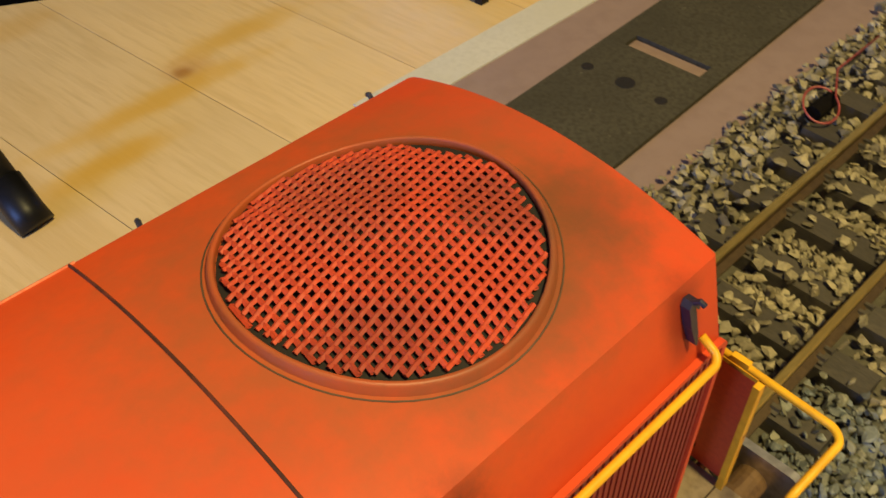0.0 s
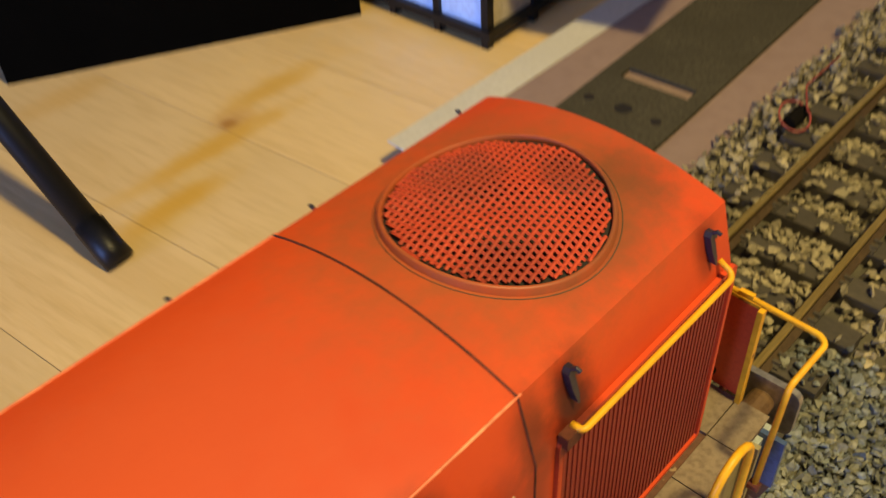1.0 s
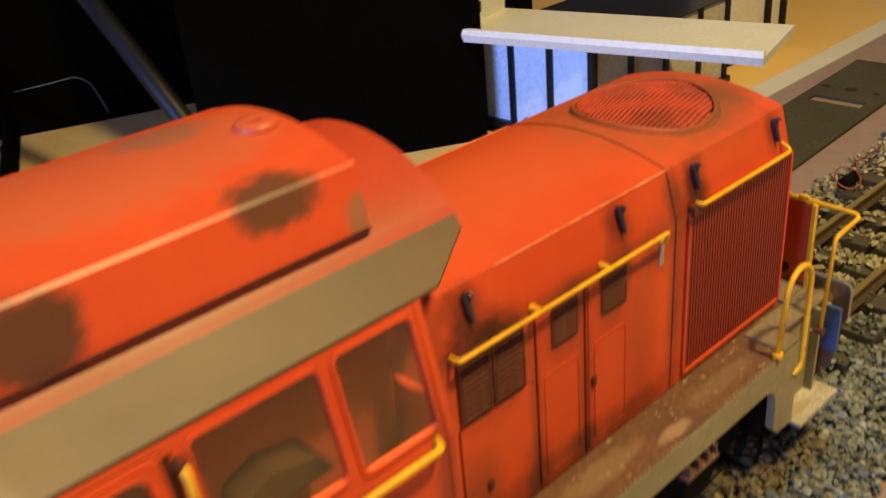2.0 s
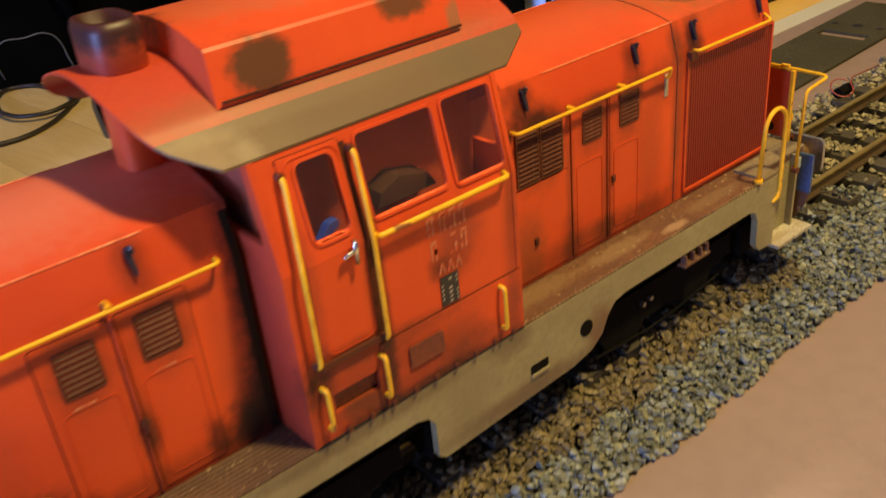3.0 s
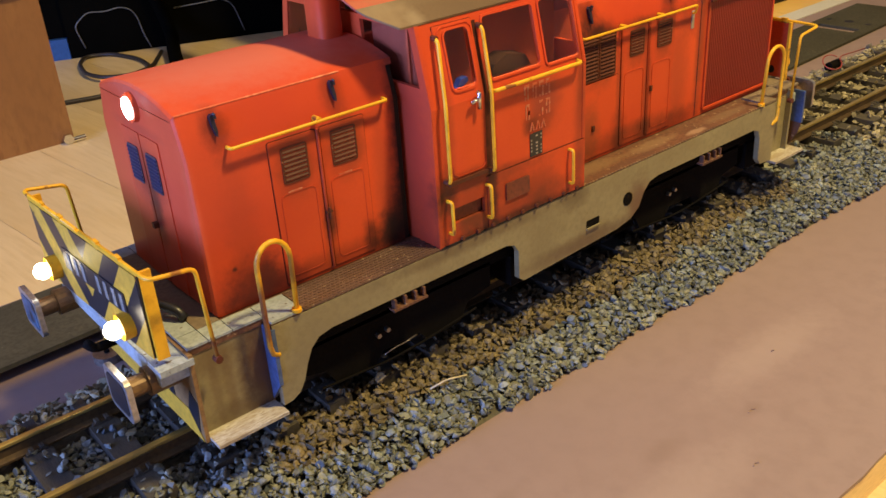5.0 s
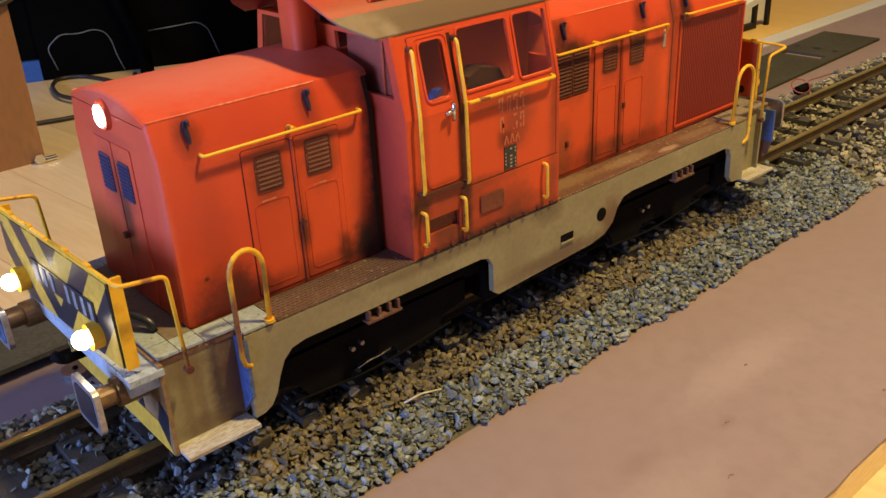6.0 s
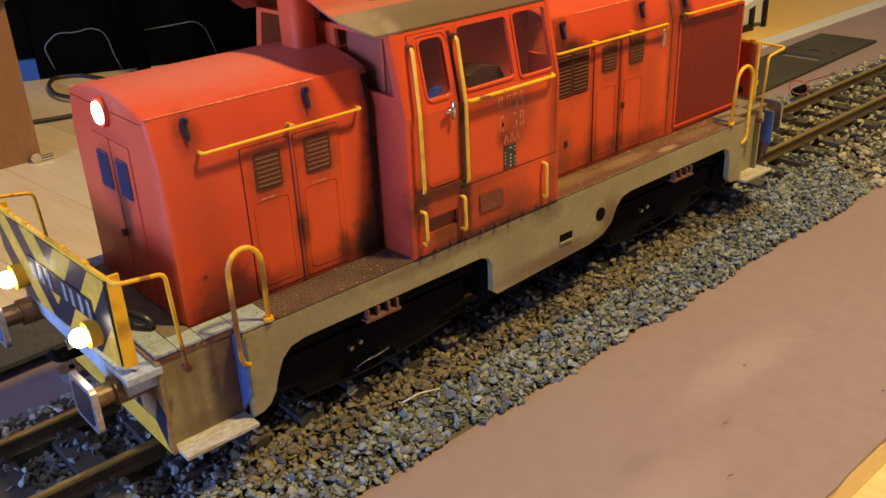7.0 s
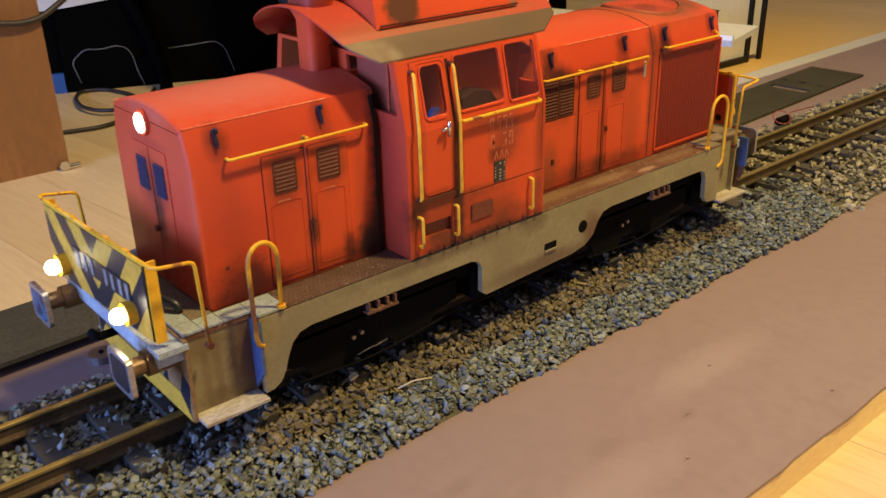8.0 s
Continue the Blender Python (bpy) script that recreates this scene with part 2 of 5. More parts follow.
# Near-black backing puts the shade between slats into the colour.
LOUVRE_SHADE = surf("louvre_gap_shade", (0.035, 0.012, 0.008), (0.02, 0.008, 0.006), 60, 700, 0.6, 0.1)
RADIATOR = surf("dark_red_radiator", (0.30, 0.026, 0.010), (0.23, 0.020, 0.009), 30, 700, 0.45, 0.08, fade=0.95)
MESH = surf("dusty_red_mesh", (0.55, 0.072, 0.030), (0.45, 0.056, 0.025), 55, 900, 0.55, 0.12, spec=0.3, stains=[
    ((242, -16, 183), (12, 9, 9), (0.05, 0.03, 0.025), 0.3), ((260, 11, 183), (11, 13, 9), (0.11, 0.045, 0.03), 0.35), ((276, -8, 183), (7, 9, 9), (0.10, 0.04, 0.03), 0.4)])
WELL = surf("sooty_fan_well", (0.012, 0.007, 0.006), (0.008, 0.006, 0.005), 40, 500, 0.8, 0.1)
UNDER = surf("black_grime", (0.009, 0.0075, 0.006), (0.006, 0.005, 0.0045), 40, 500, 0.9, 0.06, bump=0.1, spec=0.06)
HEAD = surf("bright_worn_buffer_steel", (0.62, 0.60, 0.57), (0.45, 0.43, 0.40), 50, 400, 0.36, 0.1, metal=0.85)
STEEL = surf("worn_steel", (0.42, 0.38, 0.33), (0.30, 0.26, 0.22), 60, 500, 0.35, 0.12, metal=0.9)
CHROME = surf("bright_metal", (0.8, 0.78, 0.74), (0.7, 0.68, 0.64), 60, 500, 0.2, 0.05, metal=1.0)
WHITE_P = surf("white_marking", (0.55, 0.5, 0.42), (0.32, 0.26, 0.2), 90, 900, 0.5, 0.1)
FADED = surf("worn_off_marking", (0.50, 0.25, 0.14), (0.52, 0.075, 0.022), 330, 900, 0.5, 0.1, fade=0.9)
INTERIOR = surf("dark_red_cab_lining", (0.36, 0.06, 0.022), (0.30, 0.05, 0.02), 25, 500, 0.7, 0.1, spec=0.05)
RAIL = surf("brown_rail_side", (0.12, 0.078, 0.034), (0.08, 0.05, 0.024), 40, 500, 0.45, 0.12, metal=0.4, bump=0.06)
RAIL_TOP = surf("brassy_rail_head", (0.74, 0.55, 0.17), (0.58, 0.41, 0.115), 50, 500, 0.3, 0.1, metal=0.8, stretch=(0.2, 3, 3))
SLEEPER = surf("dark_sleeper", (0.075, 0.062, 0.042), (0.052, 0.044, 0.032), 60, 500, 0.62, 0.1, bump=0.2, stretch=(3, 0.7, 3), objrand=0.2)
STONE = surf("grey_green_ballast_stone", (0.215, 0.215, 0.18), (0.14, 0.143, 0.122), 55, 700, 0.55, 0.12, bump=0.1, island=0.5, hues=((0.82, 0.94, 1.14), (1.10, 1.03, 0.80)))
# Brown dust, coloured darker still for the shade the locomotive throws.
DUSTY_SHADE_STONE = surf("rust_dusted_shaded_ballast_stone", (0.175, 0.132, 0.062), (0.115, 0.086, 0.042), 55, 700, 0.68, 0.12, bump=0.2, island=0.45)
OLIVE_STONE = surf("dusty_olive_ballast_stone", (0.33, 0.275, 0.16), (0.24, 0.205, 0.12), 55, 700, 0.68, 0.12, bump=0.1, island=0.45)
BED = surf("ballast_bed", (0.11, 0.097, 0.062), (0.075, 0.066, 0.045), 90, 500, 0.8, 0.1, bump=0.5)
MAUVE = surf("mauve_ground_paint", (0.288, 0.202, 0.172), (0.26, 0.178, 0.152), 4, 90, 0.58, 0.06, bump=0.04, fade=0.95, wobble=1.2, soft=(1.4, 0.2), stains=[
    ((44, -161, 0), (14, 6, 9), (0.2, 0.13, 0.1), 0.4), ((98, -172, 0), (7, 4, 9), (0.2, 0.13, 0.1), 0.4), ((-34, -133, 0), (12, 5, 9), (0.19, 0.13, 0.1), 0.35), ((150, -150, 0), (55, 14, 9), (0.36, 0.265, 0.22), 0.5), ((20, -185, 0), (60, 16, 9), (0.36, 0.265, 0.22), 0.4), ((230, -195, 0), (70, 20, 9), (0.27, 0.185, 0.155), 0.5)])
EDGE = surf("sawn_board_edge", (0.97, 0.76, 0.36), (0.92, 0.68, 0.29), 14, 300, 0.6, 0.1, bump=0.15, stretch=(0.5, 4, 4))
CARD = surf("grey_white_card", (0.58, 0.55, 0.46), (0.54, 0.51, 0.42), 20, 300, 0.7, 0.1, fade=0.96)
NUMBER = surf("dulled_white_number", (0.26, 0.25, 0.22), (0.17, 0.155, 0.13), 90, 900, 0.6, 0.1)
SEAM = surf("dark_panel_gap", (0.10, 0.025, 0.012), (0.05, 0.014, 0.009), 60, 500, 0.7, 0.1, spec=0.2)
STRIP = surf("dark_grey_steel_strip", (0.078, 0.070, 0.050), (0.060, 0.054, 0.039), 20, 400, 0.8, 0.1, spec=0.0, bump=0.04, speck=((0.095, 0.084, 0.06), 0.70))
BLACK_CLOTH = surf("black_fabric", (0.0025, 0.0023, 0.0016), (0.0018, 0.0017, 0.0012), 20, 600, 0.85, 0.1, bump=0.15, spec=0.02)
BLACK_M = surf("black_lacquer", (0.007, 0.0065, 0.0065), (0.005, 0.0048, 0.0048), 30, 500, 0.45, 0.1, spec=0.3)
GREY_CORD = surf("grey_piping", (0.16, 0.16, 0.15), (0.07, 0.07, 0.065), 40, 500, 0.5, 0.1)
WHITE_SHEET = surf("white_enamelled_sheet", (0.74, 0.71, 0.60), (0.68, 0.64, 0.53), 14, 250, 0.4, 0.1, bump=0.04, fade=0.96)
BLUE_PANEL = surf("pale_blue_panel", (0.60, 0.78, 0.98), (0.54, 0.70, 0.93), 14, 250, 0.35, 0.1)
BEIGE_PANEL = surf("beige_panel", (0.58, 0.50, 0.34), (0.5, 0.42, 0.28), 14, 250, 0.5, 0.1)
BLUE_BOX = surf("blue_box_card", (0.02, 0.085, 0.24), (0.016, 0.07, 0.2), 14, 250, 0.5, 0.1)
CORD = surf("dark_cable", (0.035, 0.026, 0.018), (0.025, 0.018, 0.013), 40, 500, 0.5, 0.1)
# Blue of the end plates stands in for the cool light on them.
BLUE_P = surf("dark_plate_cool_lit", (0.075, 0.125, 0.27), (0.05, 0.085, 0.19), 60, 500, 0.4, 0.1)
# Unseen room surfaces: cream ones bounce lamp light, the north wall is darker.
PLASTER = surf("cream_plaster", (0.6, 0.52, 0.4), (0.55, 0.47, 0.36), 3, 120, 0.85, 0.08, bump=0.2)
WALLS = surf("darker_brown_wall", (0.20, 0.14, 0.085), (0.17, 0.115, 0.07), 3, 120, 0.85, 0.08, bump=0.2)


def wood(name, light, dark, knots_and_light=()):
    """Sawn pine: stretched rings along y, knot and brightening patches, random shade a plank."""
    m, t, n, l, b = nodes_of(name)
    tc = n.new("ShaderNodeTexCoord").outputs["Object"]
    rnd = n.new("ShaderNodeObjectInfo").outputs["Random"]
    comb = n.new("ShaderNodeCombineXYZ")
    l.new(mathn(t, "MULTIPLY", rnd, 7.0), comb.inputs[0])
    l.new(mathn(t, "MULTIPLY", rnd, 3.0), comb.inputs[1])
    add = n.new("ShaderNodeVectorMath")
    l.new(tc, add.inputs[0])
    l.new(comb.outputs[0], add.inputs[1])
    mp = n.new("ShaderNodeMapping")
    mp.inputs["Scale"].default_value = (1.0, 0.10, 1.0)
    l.new(add.outputs[0], mp.inputs["Vector"])
    f1, f2 = noise_node(t, mp.outputs[0], 26, 4, 0.6), noise_node(t, mp.outputs[0], 260, 3)
    c = mix(t, ramp(t, f1, 0.42, 0.72), light, dark)
    c = mix(t, mathn(t, "MULTIPLY", ramp(t, f2, 0.4, 0.75), 0.5), c, tuple(v * 0.9 for v in dark))
    c = mix(t, ramp(t, noise_node(t, tc, 6, 3), 0.5, 0.75), c, tuple(v * 0.9 for v in light))
    c = mix(t, 1.0, c, mix(t, rnd, (0.9, 0.9, 0.9), (1.08, 1.06, 1.02)), "MULTIPLY")
    tc = n.new("ShaderNodeNewGeometry").outputs["Position"]
    wob = mathn(t, "MULTIPLY", mathn(t, "SUBTRACT", noise_node(t, tc, 60, 4), 0.5), 0.9)
    for centre, radii, kcol, amount in knots_and_light:
        c = mix(t, mathn(t, "MULTIPLY", stain_mask(t, tc, wob, centre, radii, (1.4, 0.2)), amount), c, kcol)
    l.new(c, b.inputs["Base Color"])
    b.inputs["Roughness"].default_value = 0.45
    bn = n.new("ShaderNodeBump")
    bn.inputs["Distance"].default_value = 0.0002
    l.new(f2, bn.inputs["Height"])
    l.new(bn.outputs[0], b.inputs["Normal"])
    return m


PINE = wood("pale_pine_plank", (0.76, 0.56, 0.28), (0.66, 0.46, 0.20), knots_and_light=[
    ((398, 351, -20), (7, 7, 9), (0.26, 0.11, 0.03), 0.9), ((402, 353, -20), (16, 14, 9), (0.5, 0.26, 0.07), 0.55),
    # The (1000, 420) patch is golden, brightened where the lamp reaches less.
    ((373, 337, -20), (75, 11, 9), (0.64, 0.38, 0.06), 0.8), ((323, 307, -20), (45, 11, 9), (0.64, 0.38, 0.06), 0.8), ((448, 365, -20), (45, 13, 9), (0.64, 0.38, 0.06), 0.75), ((1000, 420, -20), (420, 330, 9), (0.80, 0.48, 0.10), 0.85), ((345, 470, -20), (40, 15, 9), (0.6, 0.36, 0.09), 0.5)])
OAK = surf("honey_brown_board", (0.32, 0.145, 0.038), (0.235, 0.098, 0.024), 7, 160, 0.5, 0.08, bump=0.03, stretch=(1.6, 1.6, 0.5), fade=0.93)


def glass_mat(name, tint, rough=0.02):
    m, t, n, l, b = nodes_of(name)
    b.inputs["Base Color"].default_value = (*tint, 1)
    b.inputs["Transmission Weight"].default_value, b.inputs["Roughness"].default_value, b.inputs["IOR"].default_value = 1.0, rough, 1.45
    return m


GLASS = glass_mat("clear_window", (0.92, 0.90, 0.88))


def glow(name, colour, strength):
    m, t, n, l, b = nodes_of(name)
    b.inputs["Emission Color"].default_value, b.inputs["Emission Strength"].default_value = (*colour, 1), strength
    return m


LED = glow("lit_lamp_lens", (1.0, 0.86, 0.62), 13)
LED_COOL = glow("lit_top_lamp_lens", (1.0, 0.92, 0.86), 12)


# ---- mesh helpers (all sizes in millimetres) ----
def finish(bm, name, mats, bevel=0.0, smooth=False, segs=2):
    if bevel:
        sharp = [e for e in bm.edges if len(e.link_faces) == 2 and e.calc_face_angle(0) > 0.45]
        bmesh.ops.bevel(bm, geom=sharp, offset=bevel, segments=segs, affect="EDGES", profile=0.6)
    bmesh.ops.recalc_face_normals(bm, faces=bm.faces)
    bmesh.ops.scale(bm, vec=(MM, MM, MM), verts=bm.verts)
    me = bpy.data.meshes.new(name)
    bm.to_mesh(me)
    bm.free()
    for m in mats if isinstance(mats, (list, tuple)) else (mats,):
        me.materials.append(m)
    if smooth:
        for p in me.polygons:
            p.use_smooth = True
        if smooth == "edges":
            me.set_sharp_from_angle(angle=radians(24))
    return me


def part(name, bm, material, parent=None, label="", bevel=0.0, smooth=False):
    ob = new(name, finish(bm, name, material, bevel, smooth))
    ob.parent = parent
    return tagged(ob, label)


def thing(name, label, category, group="", kind=""):
    return tagged(new(name), label, category, group, kind)


def box(bm, x0, x1, y0, y1, z0, z1):
    vs = [bm.verts.new((x, y, z)) for x in (x0, x1) for y in (y0, y1) for z in (z0, z1)]
    for f in ((0, 1, 3, 2), (4, 6, 7, 5), (0, 4, 5, 1), (2, 3, 7, 6), (0, 2, 6, 4), (1, 5, 7, 3)):
        bm.faces.new([vs[i] for i in f])
    return vs


def B(*a):
    bm = bmesh.new()
    box(bm, *a)
    return bm


def prism(bm, outline, axis, a, b):
    """An outline pushed from a to b along an axis: (y, z) for x, (x, z) for y, (x, y) for z."""
    def at(p, s):
        return {"x": (s, p[0], p[1]), "y": (p[0], s, p[1]), "z": (p[0], p[1], s)}[axis]
    lo, hi = [bm.verts.new(at(p, a)) for p in outline], [bm.verts.new(at(p, b)) for p in outline]
    n = len(outline)
    bm.faces.new(lo), bm.faces.new(hi[::-1])
    for i in range(n):
        bm.faces.new((lo[i], hi[i], hi[(i + 1) % n], lo[(i + 1) % n]))
    return lo + hi


def filleted(pts, r, n=4):
    """A polyline with its corners rounded."""
    pts = [Vector(p) for p in pts]
    out = [pts[0]]
    for a, b, c in zip(pts, pts[1:], pts[2:]):
        d1, d2 = (a - b), (c - b)
        k = min(r, d1.length * 0.45, d2.length * 0.45)
        p, q = b + d1.normalized() * k, b + d2.normalized() * k
        out += [(1 - s) ** 2 * p + 2 * s * (1 - s) * b + s * s * q for s in (i / n for i in range(n + 1))]
    return out + [pts[-1]]


def tube(bm, pts, r, n=8, cap=True):
    pts = [Vector(p) for p in pts]
    rings, up = [], None
    for i, p in enumerate(pts):
        d = (pts[min(i + 1, len(pts) - 1)] - pts[max(i - 1, 0)]).normalized()
        if up is None:
            up = d.orthogonal().normalized()
        up = (up - d * up.dot(d)).normalized()
        w = d.cross(up)
        rings.append([bm.verts.new(p + r * (math.cos(2 * math.pi * k / n) * up + math.sin(2 * math.pi * k / n) * w)) for k in range(n)])
    for a, b in zip(rings, rings[1:]):
        for k in range(n):
            bm.faces.new((a[k], a[(k + 1) % n], b[(k + 1) % n], b[k]))
    if cap:
        bm.faces.new(rings[0][::-1]), bm.faces.new(rings[-1])


def T(pts, r, fil=0.0, n=8):
    bm = bmesh.new()
    tube(bm, filleted(pts, fil) if fil else pts, r, n)
    return bm


def disc(bm, centre, axis, r, a, b, n=24, r2=None):
    """A cylinder or cone round an axis through the centre, from a to b along it."""
    r2 = r if r2 is None else r2
    def at(u, v, s):
        return {"x": (centre[0] + s, centre[1] + u, centre[2] + v), "y": (centre[0] + u, centre[1] + s, centre[2] + v), "z": (centre[0] + u, centre[1] + v, centre[2] + s)}[axis]
    rings = [[bm.verts.new(at(q * math.cos(2 * math.pi * k / n), q * math.sin(2 * math.pi * k / n), s)) for k in range(n)] for q, s in ((r, a), (r2, b))]
    for k in range(n):
        bm.faces.new((rings[0][k], rings[0][(k + 1) % n], rings[1][(k + 1) % n], rings[1][k]))
    bm.faces.new(rings[0][::-1]), bm.faces.new(rings[1])


def D(*a, **k):
    bm = bmesh.new()
    disc(bm, *a, **k)
    return bm


def lathe(bm, centre, profile, n=48, wobble=0.0):
    """A closed profile of (radius, height) turned round z."""
    rings = []
    for k in range(n):
        a = 2 * math.pi * k / n
        w = 1 + wobble * math.sin(3 * a + 1)
        rings.append([bm.verts.new((centre[0] + r * w * math.cos(a), centre[1] + r * w * math.sin(a), centre[2] + h)) for r, h in profile])
    m = len(profile)
    for k in range(n):
        a, b = rings[k], rings[(k + 1) % n]
        for i in range(m):
            bm.faces.new((a[i], b[i], b[(i + 1) % m], a[(i + 1) % m]))


def sheet(bm, us, vs, holes, put, thick):
    """A plate over a grid of u and v with rectangular openings; put(u, v, d) places a point at depth d."""
    us = sorted(set(us) | {h[i] for h in holes for i in (0, 1)})
    vs = sorted(set(vs) | {h[i] for h in holes for i in (2, 3)})
    def full(i, j):
        if not (0 <= i < len(us) - 1 and 0 <= j < len(vs) - 1):
            return False
        u, v = (us[i] + us[i + 1]) / 2, (vs[j] + vs[j + 1]) / 2
        return not any(h[0] < u < h[1] and h[2] < v < h[3] for h in holes)
    made = {}
    def vert(i, j, k):
        if (i, j, k) not in made:
            made[i, j, k] = bm.verts.new(put(us[i], vs[j], -thick * k))
        return made[i, j, k]
    for i in range(len(us) - 1):
        for j in range(len(vs) - 1):
            if not full(i, j):
                continue
            for k in (0, 1):
                bm.faces.new([vert(i + a, j + b, k) for a, b in ((0, 0), (1, 0), (1, 1), (0, 1))])
            for di, dj, a, b in ((-1, 0, (0, 0), (0, 1)), (1, 0, (1, 0), (1, 1)), (0, -1, (0, 0), (1, 0)), (0, 1, (0, 1), (1, 1))):
                if not full(i + di, j + dj):
                    bm.faces.new([vert(i + a[0], j + a[1], 0), vert(i + b[0], j + b[1], 0), vert(i + b[0], j + b[1], 1), vert(i + a[0], j + a[1], 1)])


def rounded(u0, u1, v0, v1, r, n=5):
    out = []
    for cu, cv, a0 in ((u1 - r, v1 - r, 0), (u0 + r, v1 - r, 90), (u0 + r, v0 + r, 180), (u1 - r, v0 + r, 270)):
        out += [(cu + r * math.cos(radians(a0 + 90 * k / n)), cv + r * math.sin(radians(a0 + 90 * k / n))) for k in range(n + 1)]
    return out


def frame_ring(bm, put, u0, u1, v0, v1, r, w, d0, d1):
    """A rounded frame of width w round an opening, between depths d0 and d1."""
    inner, outer = rounded(u0, u1, v0, v1, r), rounded(u0 - w, u1 + w, v0 - w, v1 + w, r + w)
    rows = [[bm.verts.new(put(u, v, d)) for u, v in loop] for loop, d in ((inner, d0), (inner, d1), (outer, d1), (outer, d0))]
    n = len(inner)
    for a, b in zip(rows, rows[1:] + rows[:1]):
        for i in range(n):
            bm.faces.new((a[i], a[(i + 1) % n], b[(i + 1) % n], b[i]))


def slab(bm, put, loop, d0, d1):
    """A flat piece with any outline on a surface, between two depths."""
    a, b = [bm.verts.new(put(u, v, d0)) for u, v in loop], [bm.verts.new(put(u, v, d1)) for u, v in loop]
    n = len(loop)
    bm.faces.new(a[::-1]), bm.faces.new(b)
    for i in range(n):
        bm.faces.new((a[i], a[(i + 1) % n], b[(i + 1) % n], b[i]))


# ---- the room: unseen walls and ceiling, added to bounce light ----
TURN = radians(6.3)
TX, TY = Vector((math.cos(TURN), math.sin(TURN), 0)), Vector((-math.sin(TURN), math.cos(TURN), 0))
tagged(part("wall_north", B(-2300, 2800, 2600, 2700, -770, 1830), WALLS), "unseen darker brown plaster wall behind the table", "wall", kind="structure")
tagged(part("wall_south", B(-2300, 2800, -2300, -2200, -770, 1830), PLASTER), "unseen cream plaster wall added to bounce light", "wall", kind="structure")
tagged(part("wall_east", B(2800, 2900, -2300, 2700, -770, 1830), PLASTER), "unseen cream plaster wall added to bounce light", "wall", kind="structure")
bm = bmesh.new()
sheet(bm, [-2300, 2700], [-770, 1830], [(-650, 650, -60, 1000)], lambda u, v, d: (-2200 + d, u, v), 100)
tagged(part("wall_west", bm, PLASTER), "unseen cream plaster wall with an assumed window opening", "wall", kind="structure")
tagged(part("floor", B(-2300, 2900, -2300, 2700, -820, -770), OAK), "brown wooden floor", "floor", kind="structure")
tagged(part("ceiling", B(-2300, 2900, -2300, 2700, 1830, 1880), PLASTER), "unseen cream plaster ceiling added to bounce light", "ceiling", kind="structure")

# ---- the table of pine planks, turned a little against the track ----
table = thing("table", "pale pine plank table top under the layout", "table")


def on_table(u, v, z):
    """A place on the table, along and across its own sides."""
    p = TX * u + TY * v
    return (p.x, p.y, z)


bm = bmesh.new()
box(bm, 0, 94.6, 0, 3150, 0, 24)
plank_me = finish(bm, "plank", PINE, bevel=0.35)
for i in range(-11, 22):
    o = new("plank", plank_me)
    o.parent = table
    o.rotation_euler = (0, 0, TURN)
    o.location = Vector(on_table(i * 95.0 + 48, -1150, -44)) * MM
for u in (-800, 1900):
    for v in (-1000, 1800):
        bm = bmesh.new()
        box(bm, u, u + 70, v, v + 70, -770, -44)
        for q in bm.verts:
            q.co = Vector(on_table(q.co.x, q.co.y, q.co.z))
        part("leg", bm, OAK, table, bevel=3)

# ---- layout board, its ground and its track bed ----
board = thing("layout_board", "layout board painted matt mauve with raw sawn edges", "board")
bm = bmesh.new()
outline = [(-1500, 216), (2300, 216), (2300, -232)]
rng = random.Random(4)
outline += [(2300 - 3800 * k / 260, -232 + rng.uniform(-0.7, 0.7)) for k in range(1, 260)] + [(-1500, -232)]
prism(bm, outline, "z", -2.2, 0)
part("painted_ground", bm, MAUVE, board, "matt mauve painted surface")
part("core", B(-1500, 2300, -231.5, 215.5, -19.9, -2.2), EDGE, board, "raw yellowish sawn board core")
bed = bmesh.new()
prism(bed, [(-88, 0.02), (-62, 7), (-42, 14), (42, 14), (56, 9), (80, 0.02)], "x", -1400, 2200)
part("track_bed", bed, BED, board, "brown gravel bed under the ballast")

# ---- rails and sleepers ----
track = thing("railway_track", "brassy model rails on dark sleepers in gravel", "track")
for y in (-24.2, 24.2):
    bm = bmesh.new()
    prism(bm, [(y - 3.8, 21.2), (y - 3.8, 22.2), (y - 0.8, 23.2), (y - 0.7, 27.2), (y - 1.5, 28.0), (y - 1.5, 29.4), (y + 1.5, 29.4), (y + 1.5, 28.0), (y + 0.7, 27.2), (y + 0.8, 23.2), (y + 3.8, 22.2), (y + 3.8, 21.2)], "x", -1400, 2200)
    web = part("rail", bm, RAIL, track, "brown weathered rail", bevel=0)
    bm = bmesh.new()
    prism(bm, [(y - 1.56, 28.1), (y - 1.56, 29.42), (y - 1.2, 29.9), (y + 1.2, 29.9), (y + 1.56, 29.42), (y + 1.56, 28.1)], "x", -1400, 2200)
    part("railhead", bm, RAIL_TOP, web, "brassy polished running surface")
bm = bmesh.new()
prism(bm, [(-7, 13), (-6.4, 21.1), (6.4, 21.1), (7, 13)], "y", -47, 47)
sleeper_me = finish(bm, "sleeper", SLEEPER, bevel=0.5)
bm = bmesh.new()
prism(bm, [(-5, 20.9), (5, 20.9), (5, 22.2), (3.6, 22.4), (3.2, 23.6), (1.6, 23.6), (1.3, 22.2), (-1.3, 22.2), (-1.6, 23.6), (-3.2, 23.6), (-3.6, 22.4), (-5, 22.2)], "y", -1.7, 1.7)
chair_me = finish(bm, "rail_clip", SLEEPER, bevel=0.25)
